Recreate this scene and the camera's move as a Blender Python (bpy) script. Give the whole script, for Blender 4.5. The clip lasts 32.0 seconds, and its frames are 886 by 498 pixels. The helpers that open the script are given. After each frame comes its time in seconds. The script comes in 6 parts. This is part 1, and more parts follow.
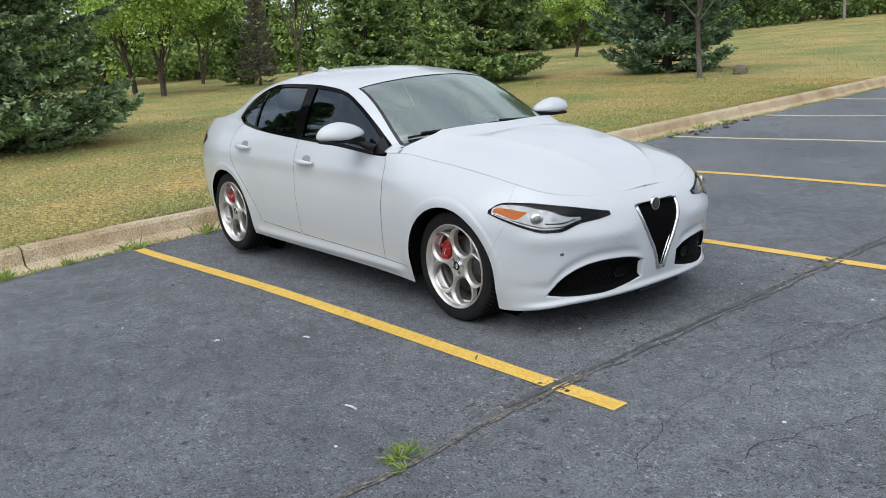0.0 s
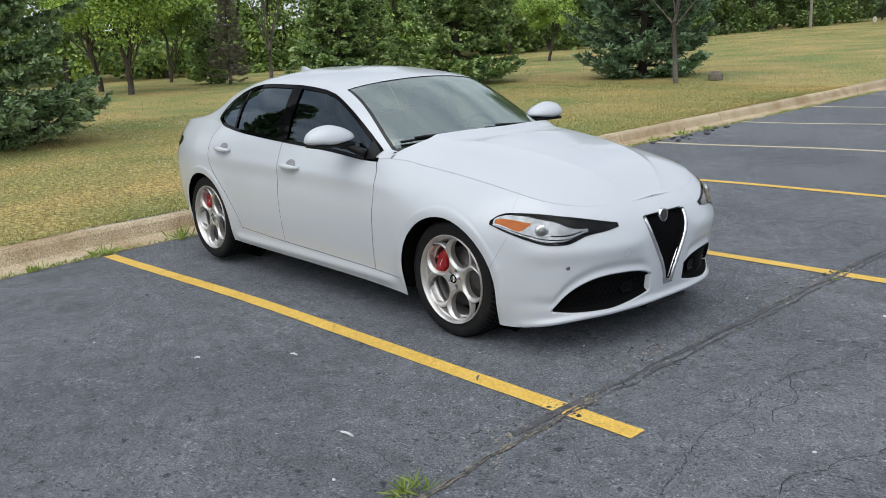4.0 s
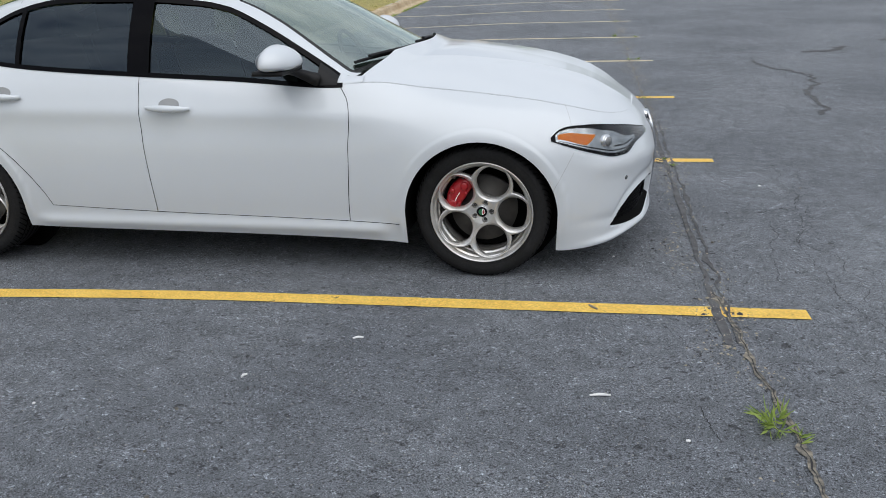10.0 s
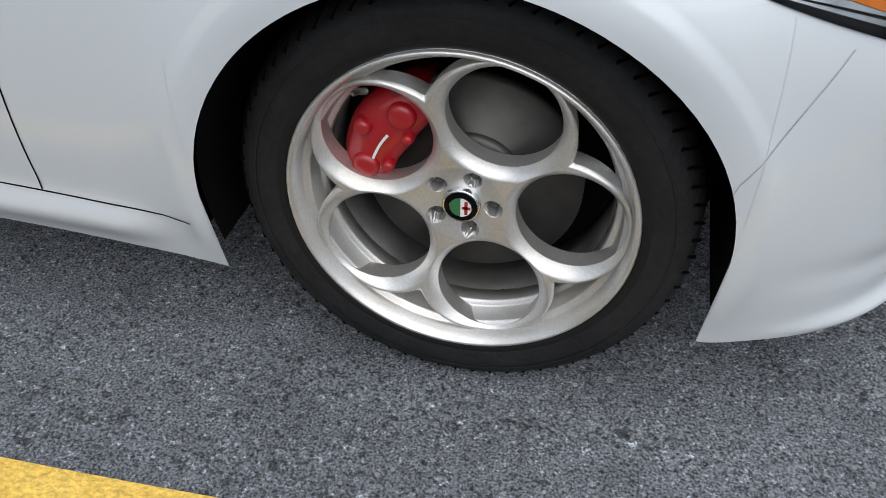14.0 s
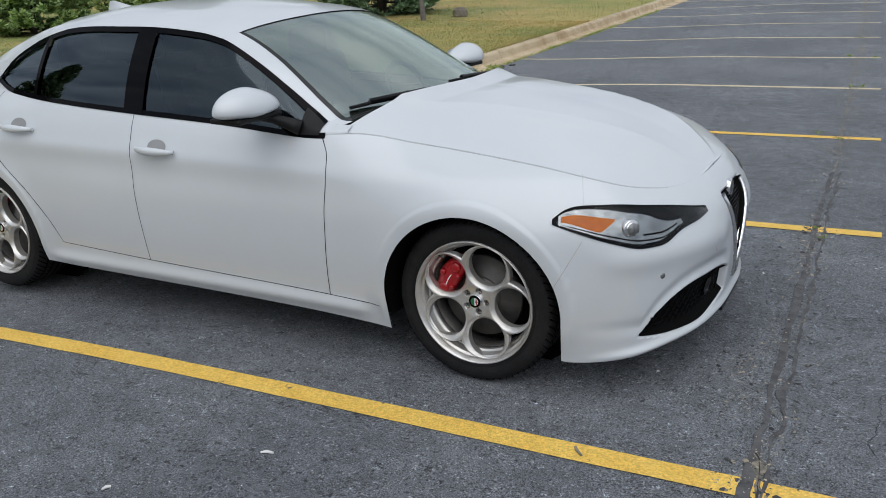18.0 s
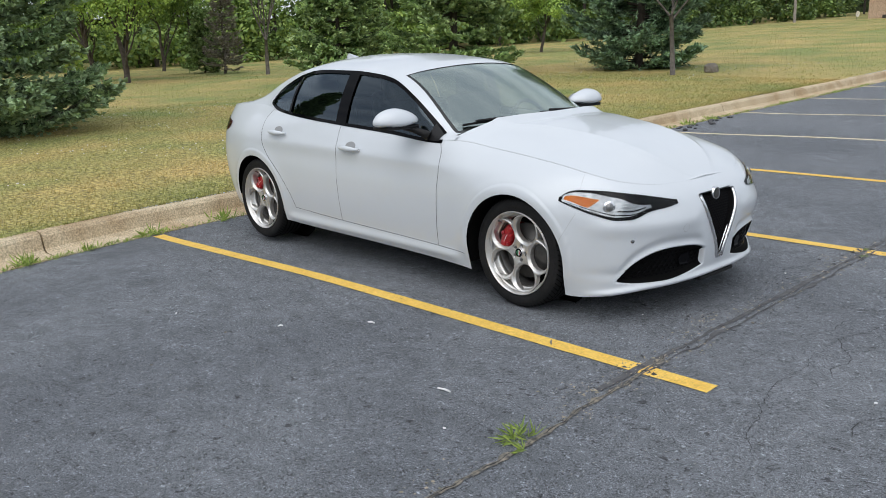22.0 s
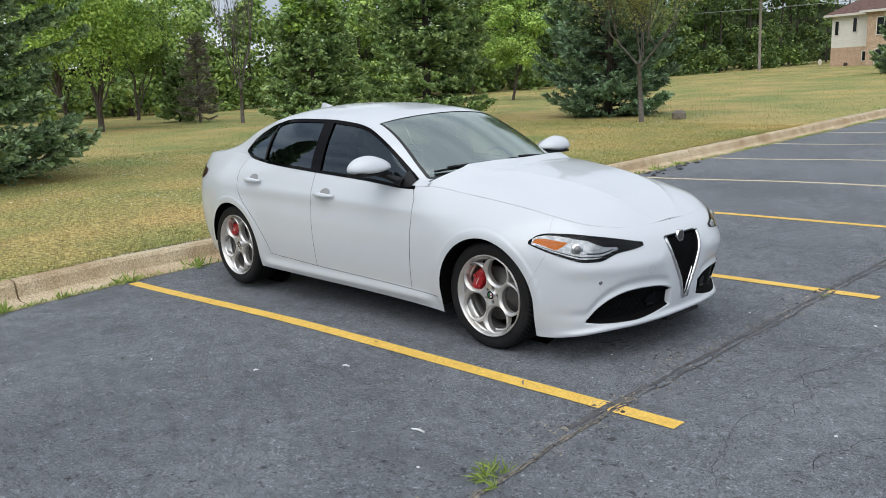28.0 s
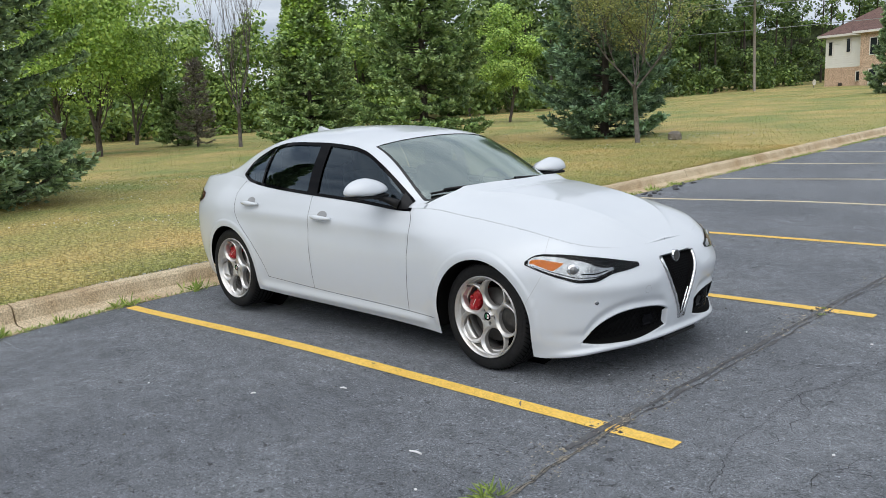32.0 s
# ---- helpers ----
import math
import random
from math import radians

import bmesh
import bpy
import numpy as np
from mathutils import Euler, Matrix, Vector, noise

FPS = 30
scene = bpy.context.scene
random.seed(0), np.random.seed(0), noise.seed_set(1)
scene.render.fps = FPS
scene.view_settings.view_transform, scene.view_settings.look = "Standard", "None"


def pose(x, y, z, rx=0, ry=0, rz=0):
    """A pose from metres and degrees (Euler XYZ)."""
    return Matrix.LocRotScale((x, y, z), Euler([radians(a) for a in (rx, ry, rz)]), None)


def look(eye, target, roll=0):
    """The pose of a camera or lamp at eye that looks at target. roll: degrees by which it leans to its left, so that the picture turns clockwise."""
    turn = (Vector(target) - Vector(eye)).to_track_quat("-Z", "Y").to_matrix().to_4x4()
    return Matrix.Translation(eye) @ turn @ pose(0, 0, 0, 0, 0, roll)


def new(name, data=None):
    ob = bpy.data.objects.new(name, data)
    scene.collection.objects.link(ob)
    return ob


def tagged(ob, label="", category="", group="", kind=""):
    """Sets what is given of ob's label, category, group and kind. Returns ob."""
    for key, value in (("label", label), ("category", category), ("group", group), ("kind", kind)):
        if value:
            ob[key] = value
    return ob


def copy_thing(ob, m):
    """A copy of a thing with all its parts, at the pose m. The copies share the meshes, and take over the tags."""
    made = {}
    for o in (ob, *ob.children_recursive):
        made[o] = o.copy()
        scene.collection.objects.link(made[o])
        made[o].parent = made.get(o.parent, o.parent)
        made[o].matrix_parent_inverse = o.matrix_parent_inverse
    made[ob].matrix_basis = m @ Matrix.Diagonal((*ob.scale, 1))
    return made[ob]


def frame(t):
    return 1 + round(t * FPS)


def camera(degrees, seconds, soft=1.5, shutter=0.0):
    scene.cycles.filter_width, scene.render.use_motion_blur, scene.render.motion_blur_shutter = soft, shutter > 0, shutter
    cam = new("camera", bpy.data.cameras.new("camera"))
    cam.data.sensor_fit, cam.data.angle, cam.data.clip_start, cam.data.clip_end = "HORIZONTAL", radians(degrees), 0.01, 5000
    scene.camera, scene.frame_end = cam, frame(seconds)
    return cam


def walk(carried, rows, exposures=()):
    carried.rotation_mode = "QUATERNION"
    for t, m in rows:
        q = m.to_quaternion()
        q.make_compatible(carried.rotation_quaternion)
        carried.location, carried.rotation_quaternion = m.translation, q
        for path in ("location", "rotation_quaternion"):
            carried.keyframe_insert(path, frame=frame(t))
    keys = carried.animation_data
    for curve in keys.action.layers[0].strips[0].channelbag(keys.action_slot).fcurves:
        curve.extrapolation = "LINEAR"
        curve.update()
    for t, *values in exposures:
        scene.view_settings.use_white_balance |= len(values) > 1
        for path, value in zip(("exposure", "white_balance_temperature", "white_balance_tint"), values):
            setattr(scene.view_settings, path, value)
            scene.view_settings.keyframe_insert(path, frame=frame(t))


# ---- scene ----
cam = camera(55.2, 32.0, soft=0.65)
PATH = [
    (0, (3.687, -3.917, 1.52), (2.171, -2.69, 1.079), -2.1),
    (0.5, (3.684, -3.879, 1.516), (2.168, -2.657, 1.06), -2.1),
    (1, (3.686, -3.878, 1.517), (2.173, -2.654, 1.056), -2.0),
    (1.5, (3.683, -3.87, 1.513), (2.179, -2.635, 1.054), -2.0),
    (2, (3.685, -3.885, 1.522), (2.196, -2.63, 1.066), -1.8),
    (2.5, (3.691, -3.897, 1.514), (2.216, -2.623, 1.064), -1.7),
    (4.5, (3.096, -3.853, 1.517), (1.634, -2.56, 1.079), -0.9),
    (5, (2.76, -4.009, 1.503), (1.332, -2.68, 1.062), -1.1),
    (5.5, (2.477, -4.142, 1.499), (1.096, -2.764, 1.057), -1.3),
    (6, (2.096, -4.141, 1.489), (0.776, -2.704, 1.047), -1.3),
    (6.5, (1.797, -4.301, 1.486), (0.553, -2.795, 1.059), -1.3),
    (7, (1.51, -4.501, 1.495), (0.364, -2.916, 1.076), -1.5),
    (7.5, (1.18, -4.554, 1.465), (0.165, -2.88, 1.057), -1.7),
    (8, (0.909, -4.657, 1.473), (0.063, -2.896, 1.046), -2.0),
    (8.5, (0.671, -4.812, 1.464), (-0.004, -2.988, 0.995), -1.7),
    (9, (0.696, -5.045, 1.446), (0.119, -3.199, 0.937), -1.2),
    (9.5, (0.703, -5.087, 1.452), (0.215, -3.228, 0.898), -1.0),
    (10, (0.598, -4.767, 1.413), (0.22, -2.9, 0.805), -1.5),
    (10.5, (0.533, -4.246, 1.4), (0.245, -2.389, 0.714), -2.1),
    (11, (0.541, -3.676, 1.411), (0.192, -1.861, 0.647), -1.7),
    (11.5, (0.462, -3.09, 1.389), (0.056, -1.326, 0.538), -0.3),
    (12, (0.414, -2.541, 1.321), (-0.017, -0.836, 0.368), 0.8),
    (12.5, (0.257, -2.101, 1.186), (-0.151, -0.502, 0.055), 0.5),
    (13, (0.2, -1.807, 1.021), (-0.187, -0.283, -0.214), 0.2),
    (13.5, (0.194, -1.777, 1.022), (-0.167, -0.258, -0.228), 0.7),
    (14, (0.201, -1.789, 1.032), (-0.16, -0.27, -0.218), 0.4),
    (14.5, (0.209, -1.816, 1.057), (-0.173, -0.286, -0.174), -0.1),
    (15, (0.216, -1.958, 1.189), (-0.198, -0.406, -0.002), -1.1),
    (15.5, (0.378, -2.267, 1.377), (-0.097, -0.654, 0.294), -1.9),
    (17.5, (1.086, -3.392, 1.492), (0.306, -1.651, 0.891), -1.8),
    (18, (1.373, -3.597, 1.489), (0.457, -1.918, 0.904), -1.6),
    (18.5, (1.66, -3.785, 1.496), (0.608, -2.175, 0.946), -1.5),
    (19, (1.989, -3.93, 1.499), (0.819, -2.393, 0.983), -1.4),
    (19.5, (2.222, -4.047, 1.533), (0.974, -2.562, 1.048), -1.0),
    (20, (2.504, -4.181, 1.493), (1.206, -2.735, 1.019), -0.5),
    (20.5, (2.739, -4.218, 1.51), (1.399, -2.81, 1.038), 0.0),
    (21, (3.025, -4.176, 1.487), (1.643, -2.808, 1.018), 0.2),
    (21.5, (3.211, -4.26, 1.516), (1.795, -2.926, 1.052), -0.2),
    (22, (3.284, -4.443, 1.501), (1.847, -3.129, 1.043), -0.8),
    (22.5, (3.349, -4.483, 1.503), (1.905, -3.173, 1.057), -1.2),
    (23, (3.377, -4.492, 1.506), (1.933, -3.179, 1.07), -1.5),
    (23.5, (3.382, -4.497, 1.511), (1.937, -3.18, 1.088), -1.7),
    (24, (3.382, -4.506, 1.506), (1.941, -3.182, 1.095), -1.9),
    (24.5, (3.386, -4.507, 1.509), (1.95, -3.174, 1.106), -2.1),
    (26.5, (3.373, -4.514, 1.504), (1.94, -3.175, 1.111), -1.6),
    (27, (3.376, -4.523, 1.512), (1.947, -3.175, 1.134), -1.3),
    (27.5, (3.368, -4.511, 1.506), (1.947, -3.152, 1.143), -1.1),
    (28, (3.373, -4.505, 1.507), (1.961, -3.133, 1.155), -1.0),
    (28.5, (3.381, -4.503, 1.508), (1.977, -3.122, 1.16), -0.8),
    (29, (3.388, -4.516, 1.509), (1.991, -3.127, 1.163), -0.8),
    (29.5, (3.396, -4.531, 1.514), (2.006, -3.134, 1.172), -0.9),
    (30, (3.396, -4.522, 1.502), (2.011, -3.118, 1.168), -1.1),
    (30.5, (3.398, -4.51, 1.503), (2.014, -3.103, 1.183), -1.3),
    (31, (3.387, -4.495, 1.499), (1.995, -3.093, 1.189), -1.4),
    (31.5, (3.385, -4.501, 1.509), (1.983, -3.108, 1.205), -1.4),
    (32, (3.393, -4.51, 1.508), (1.979, -3.129, 1.207), -1.4),
]
walk(cam, [(t, look(eye, target, roll)) for t, eye, target, roll in PATH], [(0.0, 0.10), (6.0, -0.02), (9.0, 0.02), (11.0, -0.03), (12.0, -0.20), (13.0, 0.20), (14.5, 0.20), (15.5, -0.12), (17.5, -0.20), (18.5, -0.16), (20.0, 0.02), (24.0, 0.11), (32.0, 0.15)])

# ---- light ----
world = bpy.data.worlds.new("sky")
scene.world = world
world.use_nodes = True
nt = world.node_tree
nt.nodes.clear()
SUN_EL, SUN_AZ = radians(56), radians(155)
sky = nt.nodes.new("ShaderNodeTexSky")
sky.sky_type, sky.sun_disc = "NISHITA", False
sky.sun_elevation, sky.sun_rotation, sky.air_density, sky.dust_density = SUN_EL, SUN_AZ, 1.2, 2.5
wco = nt.nodes.new("ShaderNodeTexCoord")
wmap = nt.nodes.new("ShaderNodeMapping")
wmap.inputs["Scale"].default_value = (1.0, 1.0, 4.6)
wno = nt.nodes.new("ShaderNodeTexNoise")
wno.inputs["Scale"].default_value, wno.inputs["Detail"].default_value, wno.inputs["Roughness"].default_value = 3.4, 7.0, 0.58
wra = nt.nodes.new("ShaderNodeValToRGB")
wra.color_ramp.elements[0].position, wra.color_ramp.elements[1].position = 0.34, 0.62
wra.color_ramp.elements[0].color, wra.color_ramp.elements[1].color = (0, 0, 0, 1), (1, 1, 1, 1)
wcl = nt.nodes.new("ShaderNodeMixRGB")
wcl.inputs[1].default_value, wcl.inputs[2].default_value = (4.8, 5.6, 6.9, 1), (10.6, 11.2, 12.0, 1)
wmx = nt.nodes.new("ShaderNodeMixRGB")
wmx.inputs[0].default_value = 0.86
wbg = nt.nodes.new("ShaderNodeBackground")
wbg.inputs["Strength"].default_value = 0.086
wou = nt.nodes.new("ShaderNodeOutputWorld")
for a, b in ((wco.outputs["Generated"], wmap.inputs[0]), (wmap.outputs[0], wno.inputs["Vector"]), (wno.outputs["Fac"], wra.inputs[0]), (wra.outputs[0], wcl.inputs[0]),
             (sky.outputs[0], wmx.inputs[1]), (wcl.outputs[0], wmx.inputs[2]), (wmx.outputs[0], wbg.inputs[0]), (wbg.outputs[0], wou.inputs[0])):
    nt.links.new(a, b)
sun = new("sun", bpy.data.lights.new("sun", "SUN"))
sun.data.energy, sun.data.angle, sun.data.color = 1.78, radians(80), (1.0, 0.985, 0.965)
sun.matrix_world = look((0, 0, 30), Vector((0, 0, 30)) - Vector((math.sin(SUN_AZ) * math.cos(SUN_EL), math.cos(SUN_AZ) * math.cos(SUN_EL), math.sin(SUN_EL))))


# ---- materials ----
def material(name, color, rough=0.6, metal=0.0, var=0.0, scale=8.0, bump=0.0, bump_scale=60.0, coat=0.0, color2=None, island=0.0, spec=0.5, detail=6.0, fine=0.0, fine_scale=200.0, transl=0.0):
    """A procedural surface: two colours mixed by noise, a finer noise, variation per piece, and relief."""
    m = bpy.data.materials.new(name)
    m.use_nodes = True
    t = m.node_tree
    b = t.nodes["Principled BSDF"]
    b.inputs["Roughness"].default_value, b.inputs["Metallic"].default_value = rough, metal
    b.inputs["Coat Weight"].default_value, b.inputs["Coat Roughness"].default_value = coat, 0.06
    b.inputs["Specular IOR Level"].default_value = spec
    co = t.nodes.new("ShaderNodeTexCoord")
    out = None
    c2 = color2 or tuple(c * (1 - var) for c in color)
    if var or color2:
        n = t.nodes.new("ShaderNodeTexNoise")
        n.inputs["Scale"].default_value, n.inputs["Detail"].default_value = scale, detail
        t.links.new(co.outputs["Object"], n.inputs["Vector"])
        r = t.nodes.new("ShaderNodeValToRGB")
        r.color_ramp.elements[0].position, r.color_ramp.elements[1].position = 0.35, 0.65
        r.color_ramp.elements[0].color, r.color_ramp.elements[1].color = (*c2, 1), (*color, 1)
        t.links.new(n.outputs["Fac"], r.inputs[0])
        out = r.outputs[0]
    if fine:
        n = t.nodes.new("ShaderNodeTexNoise")
        n.inputs["Scale"].default_value, n.inputs["Detail"].default_value = fine_scale, 3.0
        t.links.new(co.outputs["Object"], n.inputs["Vector"])
        r = t.nodes.new("ShaderNodeMapRange")
        r.inputs[1].default_value, r.inputs[2].default_value, r.inputs[3].default_value, r.inputs[4].default_value = 0.33, 0.67, 1 - fine, 1 + fine
        t.links.new(n.outputs["Fac"], r.inputs[0])
        x = t.nodes.new("ShaderNodeMixRGB")
        x.blend_type = "MULTIPLY"
        x.inputs[0].default_value = 1.0
        x.inputs[1].default_value = (*color, 1)
        if out:
            t.links.new(out, x.inputs[1])
        t.links.new(r.outputs[0], x.inputs[2])
        out = x.outputs[0]
    if island:
        g = t.nodes.new("ShaderNodeNewGeometry")
        h = t.nodes.new("ShaderNodeHueSaturation")
        r = t.nodes.new("ShaderNodeMapRange")
        r.inputs[3].default_value, r.inputs[4].default_value = 1 - island, 1 + island
        t.links.new(g.outputs["Random Per Island"], r.inputs[0])
        t.links.new(r.outputs[0], h.inputs["Value"])
        r2 = t.nodes.new("ShaderNodeMapRange")
        r2.inputs[3].default_value, r2.inputs[4].default_value = 0.5 + 0.05 * island, 0.5 - 0.05 * island
        t.links.new(g.outputs["Random Per Island"], r2.inputs[0])
        t.links.new(r2.outputs[0], h.inputs["Hue"])
        h.inputs["Color"].default_value = (*color, 1)
        if out:
            t.links.new(out, h.inputs["Color"])
        out = h.outputs[0]
    b.inputs["Base Color"].default_value = (*color, 1)
    if out:
        t.links.new(out, b.inputs["Base Color"])
    if bump:
        n = t.nodes.new("ShaderNodeTexNoise")
        n.inputs["Scale"].default_value, n.inputs["Detail"].default_value = bump_scale, 5.0
        t.links.new(co.outputs["Object"], n.inputs["Vector"])
        u = t.nodes.new("ShaderNodeBump")
        u.inputs["Strength"].default_value, u.inputs["Distance"].default_value = bump, 0.01
        t.links.new(n.outputs["Fac"], u.inputs["Height"])
        t.links.new(u.outputs[0], b.inputs["Normal"])
    if transl:
        tr = t.nodes.new("ShaderNodeBsdfTranslucent")
        mx = t.nodes.new("ShaderNodeMixShader")
        mx.inputs[0].default_value = transl
        tr.inputs[0].default_value = (*color, 1)
        if out:
            t.links.new(out, tr.inputs[0])
        o = t.nodes["Material Output"]
        t.links.new(b.outputs[0], mx.inputs[1])
        t.links.new(tr.outputs[0], mx.inputs[2])
        t.links.new(mx.outputs[0], o.inputs[0])
    return m


def glass(name, tint, film=0.06, rough=0.0, sheen=(1, 1, 1)):
    """Thin tinted glass: a clear tinted sheet under a mirror film that grows towards grazing angles."""
    m = bpy.data.materials.new(name)
    m.use_nodes = True
    t = m.node_tree
    t.nodes.clear()
    tr, gl, lw, pw, mr, mx, o = (t.nodes.new("ShaderNode" + k) for k in ("BsdfTransparent", "BsdfGlossy", "LayerWeight", "Math", "MapRange", "MixShader", "OutputMaterial"))
    tr.inputs[0].default_value = (*tint, 1)
    gl.inputs["Roughness"].default_value = rough
    gl.inputs["Color"].default_value = (*sheen, 1)
    lw.inputs[0].default_value = 0.5
    pw.operation, pw.inputs[1].default_value = "POWER", 4.0
    mr.inputs[3].default_value, mr.inputs[4].default_value = film, 1.0
    for a, b in ((lw.outputs["Facing"], pw.inputs[0]), (pw.outputs[0], mr.inputs[0]), (mr.outputs[0], mx.inputs[0]), (tr.outputs[0], mx.inputs[1]), (gl.outputs[0], mx.inputs[2]), (mx.outputs[0], o.inputs[0])):
        t.links.new(a, b)
    return m


def asphalt_material():
    """Dark sealed asphalt: stone specks, worn pale patches and a few dark ones."""
    m = material("asphalt", (0.188, 0.201, 0.221), 0.85, bump=1.0, bump_scale=260.0, color2=(0.134, 0.145, 0.163), scale=0.7, detail=8.0, fine=0.80, fine_scale=230.0)
    t = m.node_tree
    b = t.nodes["Principled BSDF"]
    co = t.nodes.new("ShaderNodeTexCoord")
    v = t.nodes.new("ShaderNodeTexVoronoi")
    v.inputs["Scale"].default_value = 48.0
    t.links.new(co.outputs["Object"], v.inputs["Vector"])
    r = t.nodes.new("ShaderNodeValToRGB")
    r.color_ramp.elements[0].position, r.color_ramp.elements[1].position = 0.14, 0.22
    r.color_ramp.elements[0].color, r.color_ramp.elements[1].color = (1, 1, 1, 1), (0, 0, 0, 1)
    t.links.new(v.outputs["Distance"], r.inputs[0])
    w = t.nodes.new("ShaderNodeTexWhiteNoise")
    t.links.new(v.outputs["Position"], w.inputs["Vector"])
    k = t.nodes.new("ShaderNodeMath")
    k.operation, k.inputs[1].default_value = "GREATER_THAN", 0.80
    t.links.new(w.outputs["Value"], k.inputs[0])
    a = t.nodes.new("ShaderNodeMath")
    a.operation = "MULTIPLY"
    t.links.new(r.outputs[0], a.inputs[0])
    t.links.new(k.outputs[0], a.inputs[1])
    x = t.nodes.new("ShaderNodeMixRGB")
    x.inputs[2].default_value = (0.34, 0.33, 0.31, 1)
    t.links.new(a.outputs[0], x.inputs[0])
    old = b.inputs["Base Color"].links[0].from_socket
    # mottled wear, then small dark pits between the stones
    n = t.nodes.new("ShaderNodeTexNoise")
    n.inputs["Scale"].default_value, n.inputs["Detail"].default_value, n.inputs["Roughness"].default_value = 9.0, 10.0, 0.72
    t.links.new(co.outputs["Object"], n.inputs["Vector"])
    nr = t.nodes.new("ShaderNodeMapRange")
    nr.inputs[1].default_value, nr.inputs[2].default_value, nr.inputs[3].default_value, nr.inputs[4].default_value = 0.32, 0.68, 0.74, 1.26
    t.links.new(n.outputs["Fac"], nr.inputs[0])
    p = t.nodes.new("ShaderNodeTexVoronoi")
    p.inputs["Scale"].default_value = 52.0
    t.links.new(co.outputs["Object"], p.inputs["Vector"])
    pr = t.nodes.new("ShaderNodeMapRange")
    pr.inputs[1].default_value, pr.inputs[2].default_value, pr.inputs[3].default_value, pr.inputs[4].default_value = 0.10, 0.30, 0.0, 1.0
    t.links.new(p.outputs["Distance"], pr.inputs[0])
    pw = t.nodes.new("ShaderNodeTexWhiteNoise")
    t.links.new(p.outputs["Position"], pw.inputs["Vector"])
    pk = t.nodes.new("ShaderNodeMath")
    pk.operation, pk.inputs[1].default_value = "LESS_THAN", 0.66
    t.links.new(pw.outputs["Value"], pk.inputs[0])
    pm = t.nodes.new("ShaderNodeMath")
    pm.operation = "MAXIMUM"
    t.links.new(pr.outputs[0], pm.inputs[0])
    t.links.new(pk.outputs[0], pm.inputs[1])
    pf = t.nodes.new("ShaderNodeMapRange")
    pf.inputs[3].default_value, pf.inputs[4].default_value = 0.22, 1.0
    t.links.new(pm.outputs[0], pf.inputs[0])
    both_ = t.nodes.new("ShaderNodeMath")
    both_.operation = "MULTIPLY"
    t.links.new(nr.outputs[0], both_.inputs[0])
    t.links.new(pf.outputs[0], both_.inputs[1])
    for size, lo, hi, a1, b1 in ((17.0, 0.305, 0.320, 0.36, 1.0), (30.0, 0.325, 0.35, 0.42, 1.0), (72.0, 0.37, 0.40, 0.45, 1.0), (43.0, 0.63, 0.66, 1.0, 1.9), (100.0, 0.61, 0.65, 1.0, 2.1)):
        q = t.nodes.new("ShaderNodeTexNoise")
        q.inputs["Scale"].default_value, q.inputs["Detail"].default_value, q.inputs["Roughness"].default_value = size, 3.0, 0.6
        t.links.new(co.outputs["Object"], q.inputs["Vector"])
        g = t.nodes.new("ShaderNodeMapRange")
        g.inputs[1].default_value, g.inputs[2].default_value, g.inputs[3].default_value, g.inputs[4].default_value = lo, hi, a1, b1
        t.links.new(q.outputs["Fac"], g.inputs[0])
        fleck = t.nodes.new("ShaderNodeMath")
        fleck.operation = "MULTIPLY"
        t.links.new(both_.outputs[0], fleck.inputs[0])
        t.links.new(g.outputs[0], fleck.inputs[1])
        both_ = fleck
    mu = t.nodes.new("ShaderNodeMixRGB")
    mu.blend_type = "MULTIPLY"
    mu.inputs[0].default_value = 1.0
    t.links.new(old, mu.inputs[1])
    t.links.new(both_.outputs[0], mu.inputs[2])
    t.links.new(mu.outputs[0], x.inputs[1])
    t.links.new(x.outputs[0], b.inputs["Base Color"])
    return m


def worn_paint(name, c1, c2, worn):
    """Road paint with chips and hairline gaps that bare the dark asphalt."""
    m = material(name, c1, 0.7, color2=c2, scale=9.0, bump=0.7, bump_scale=140.0, fine=0.2, fine_scale=110.0)
    t = m.node_tree
    b = t.nodes["Principled BSDF"]
    co = t.nodes.new("ShaderNodeTexCoord")
    n = t.nodes.new("ShaderNodeTexNoise")
    n.inputs["Scale"].default_value, n.inputs["Detail"].default_value, n.inputs["Roughness"].default_value = 16.0, 8.0, 0.72
    t.links.new(co.outputs["Object"], n.inputs["Vector"])
    r = t.nodes.new("ShaderNodeValToRGB")
    r.color_ramp.elements[0].position, r.color_ramp.elements[1].position = worn, worn + 0.035
    r.color_ramp.elements[0].color, r.color_ramp.elements[1].color = (1, 1, 1, 1), (0, 0, 0, 1)
    t.links.new(n.outputs["Fac"], r.inputs[0])
    x = t.nodes.new("ShaderNodeMixRGB")
    x.inputs[2].default_value = (0.07, 0.066, 0.06, 1)
    t.links.new(r.outputs[0], x.inputs[0])
    t.links.new(b.inputs["Base Color"].links[0].from_socket, x.inputs[1])
    t.links.new(x.outputs[0], b.inputs["Base Color"])
    return m


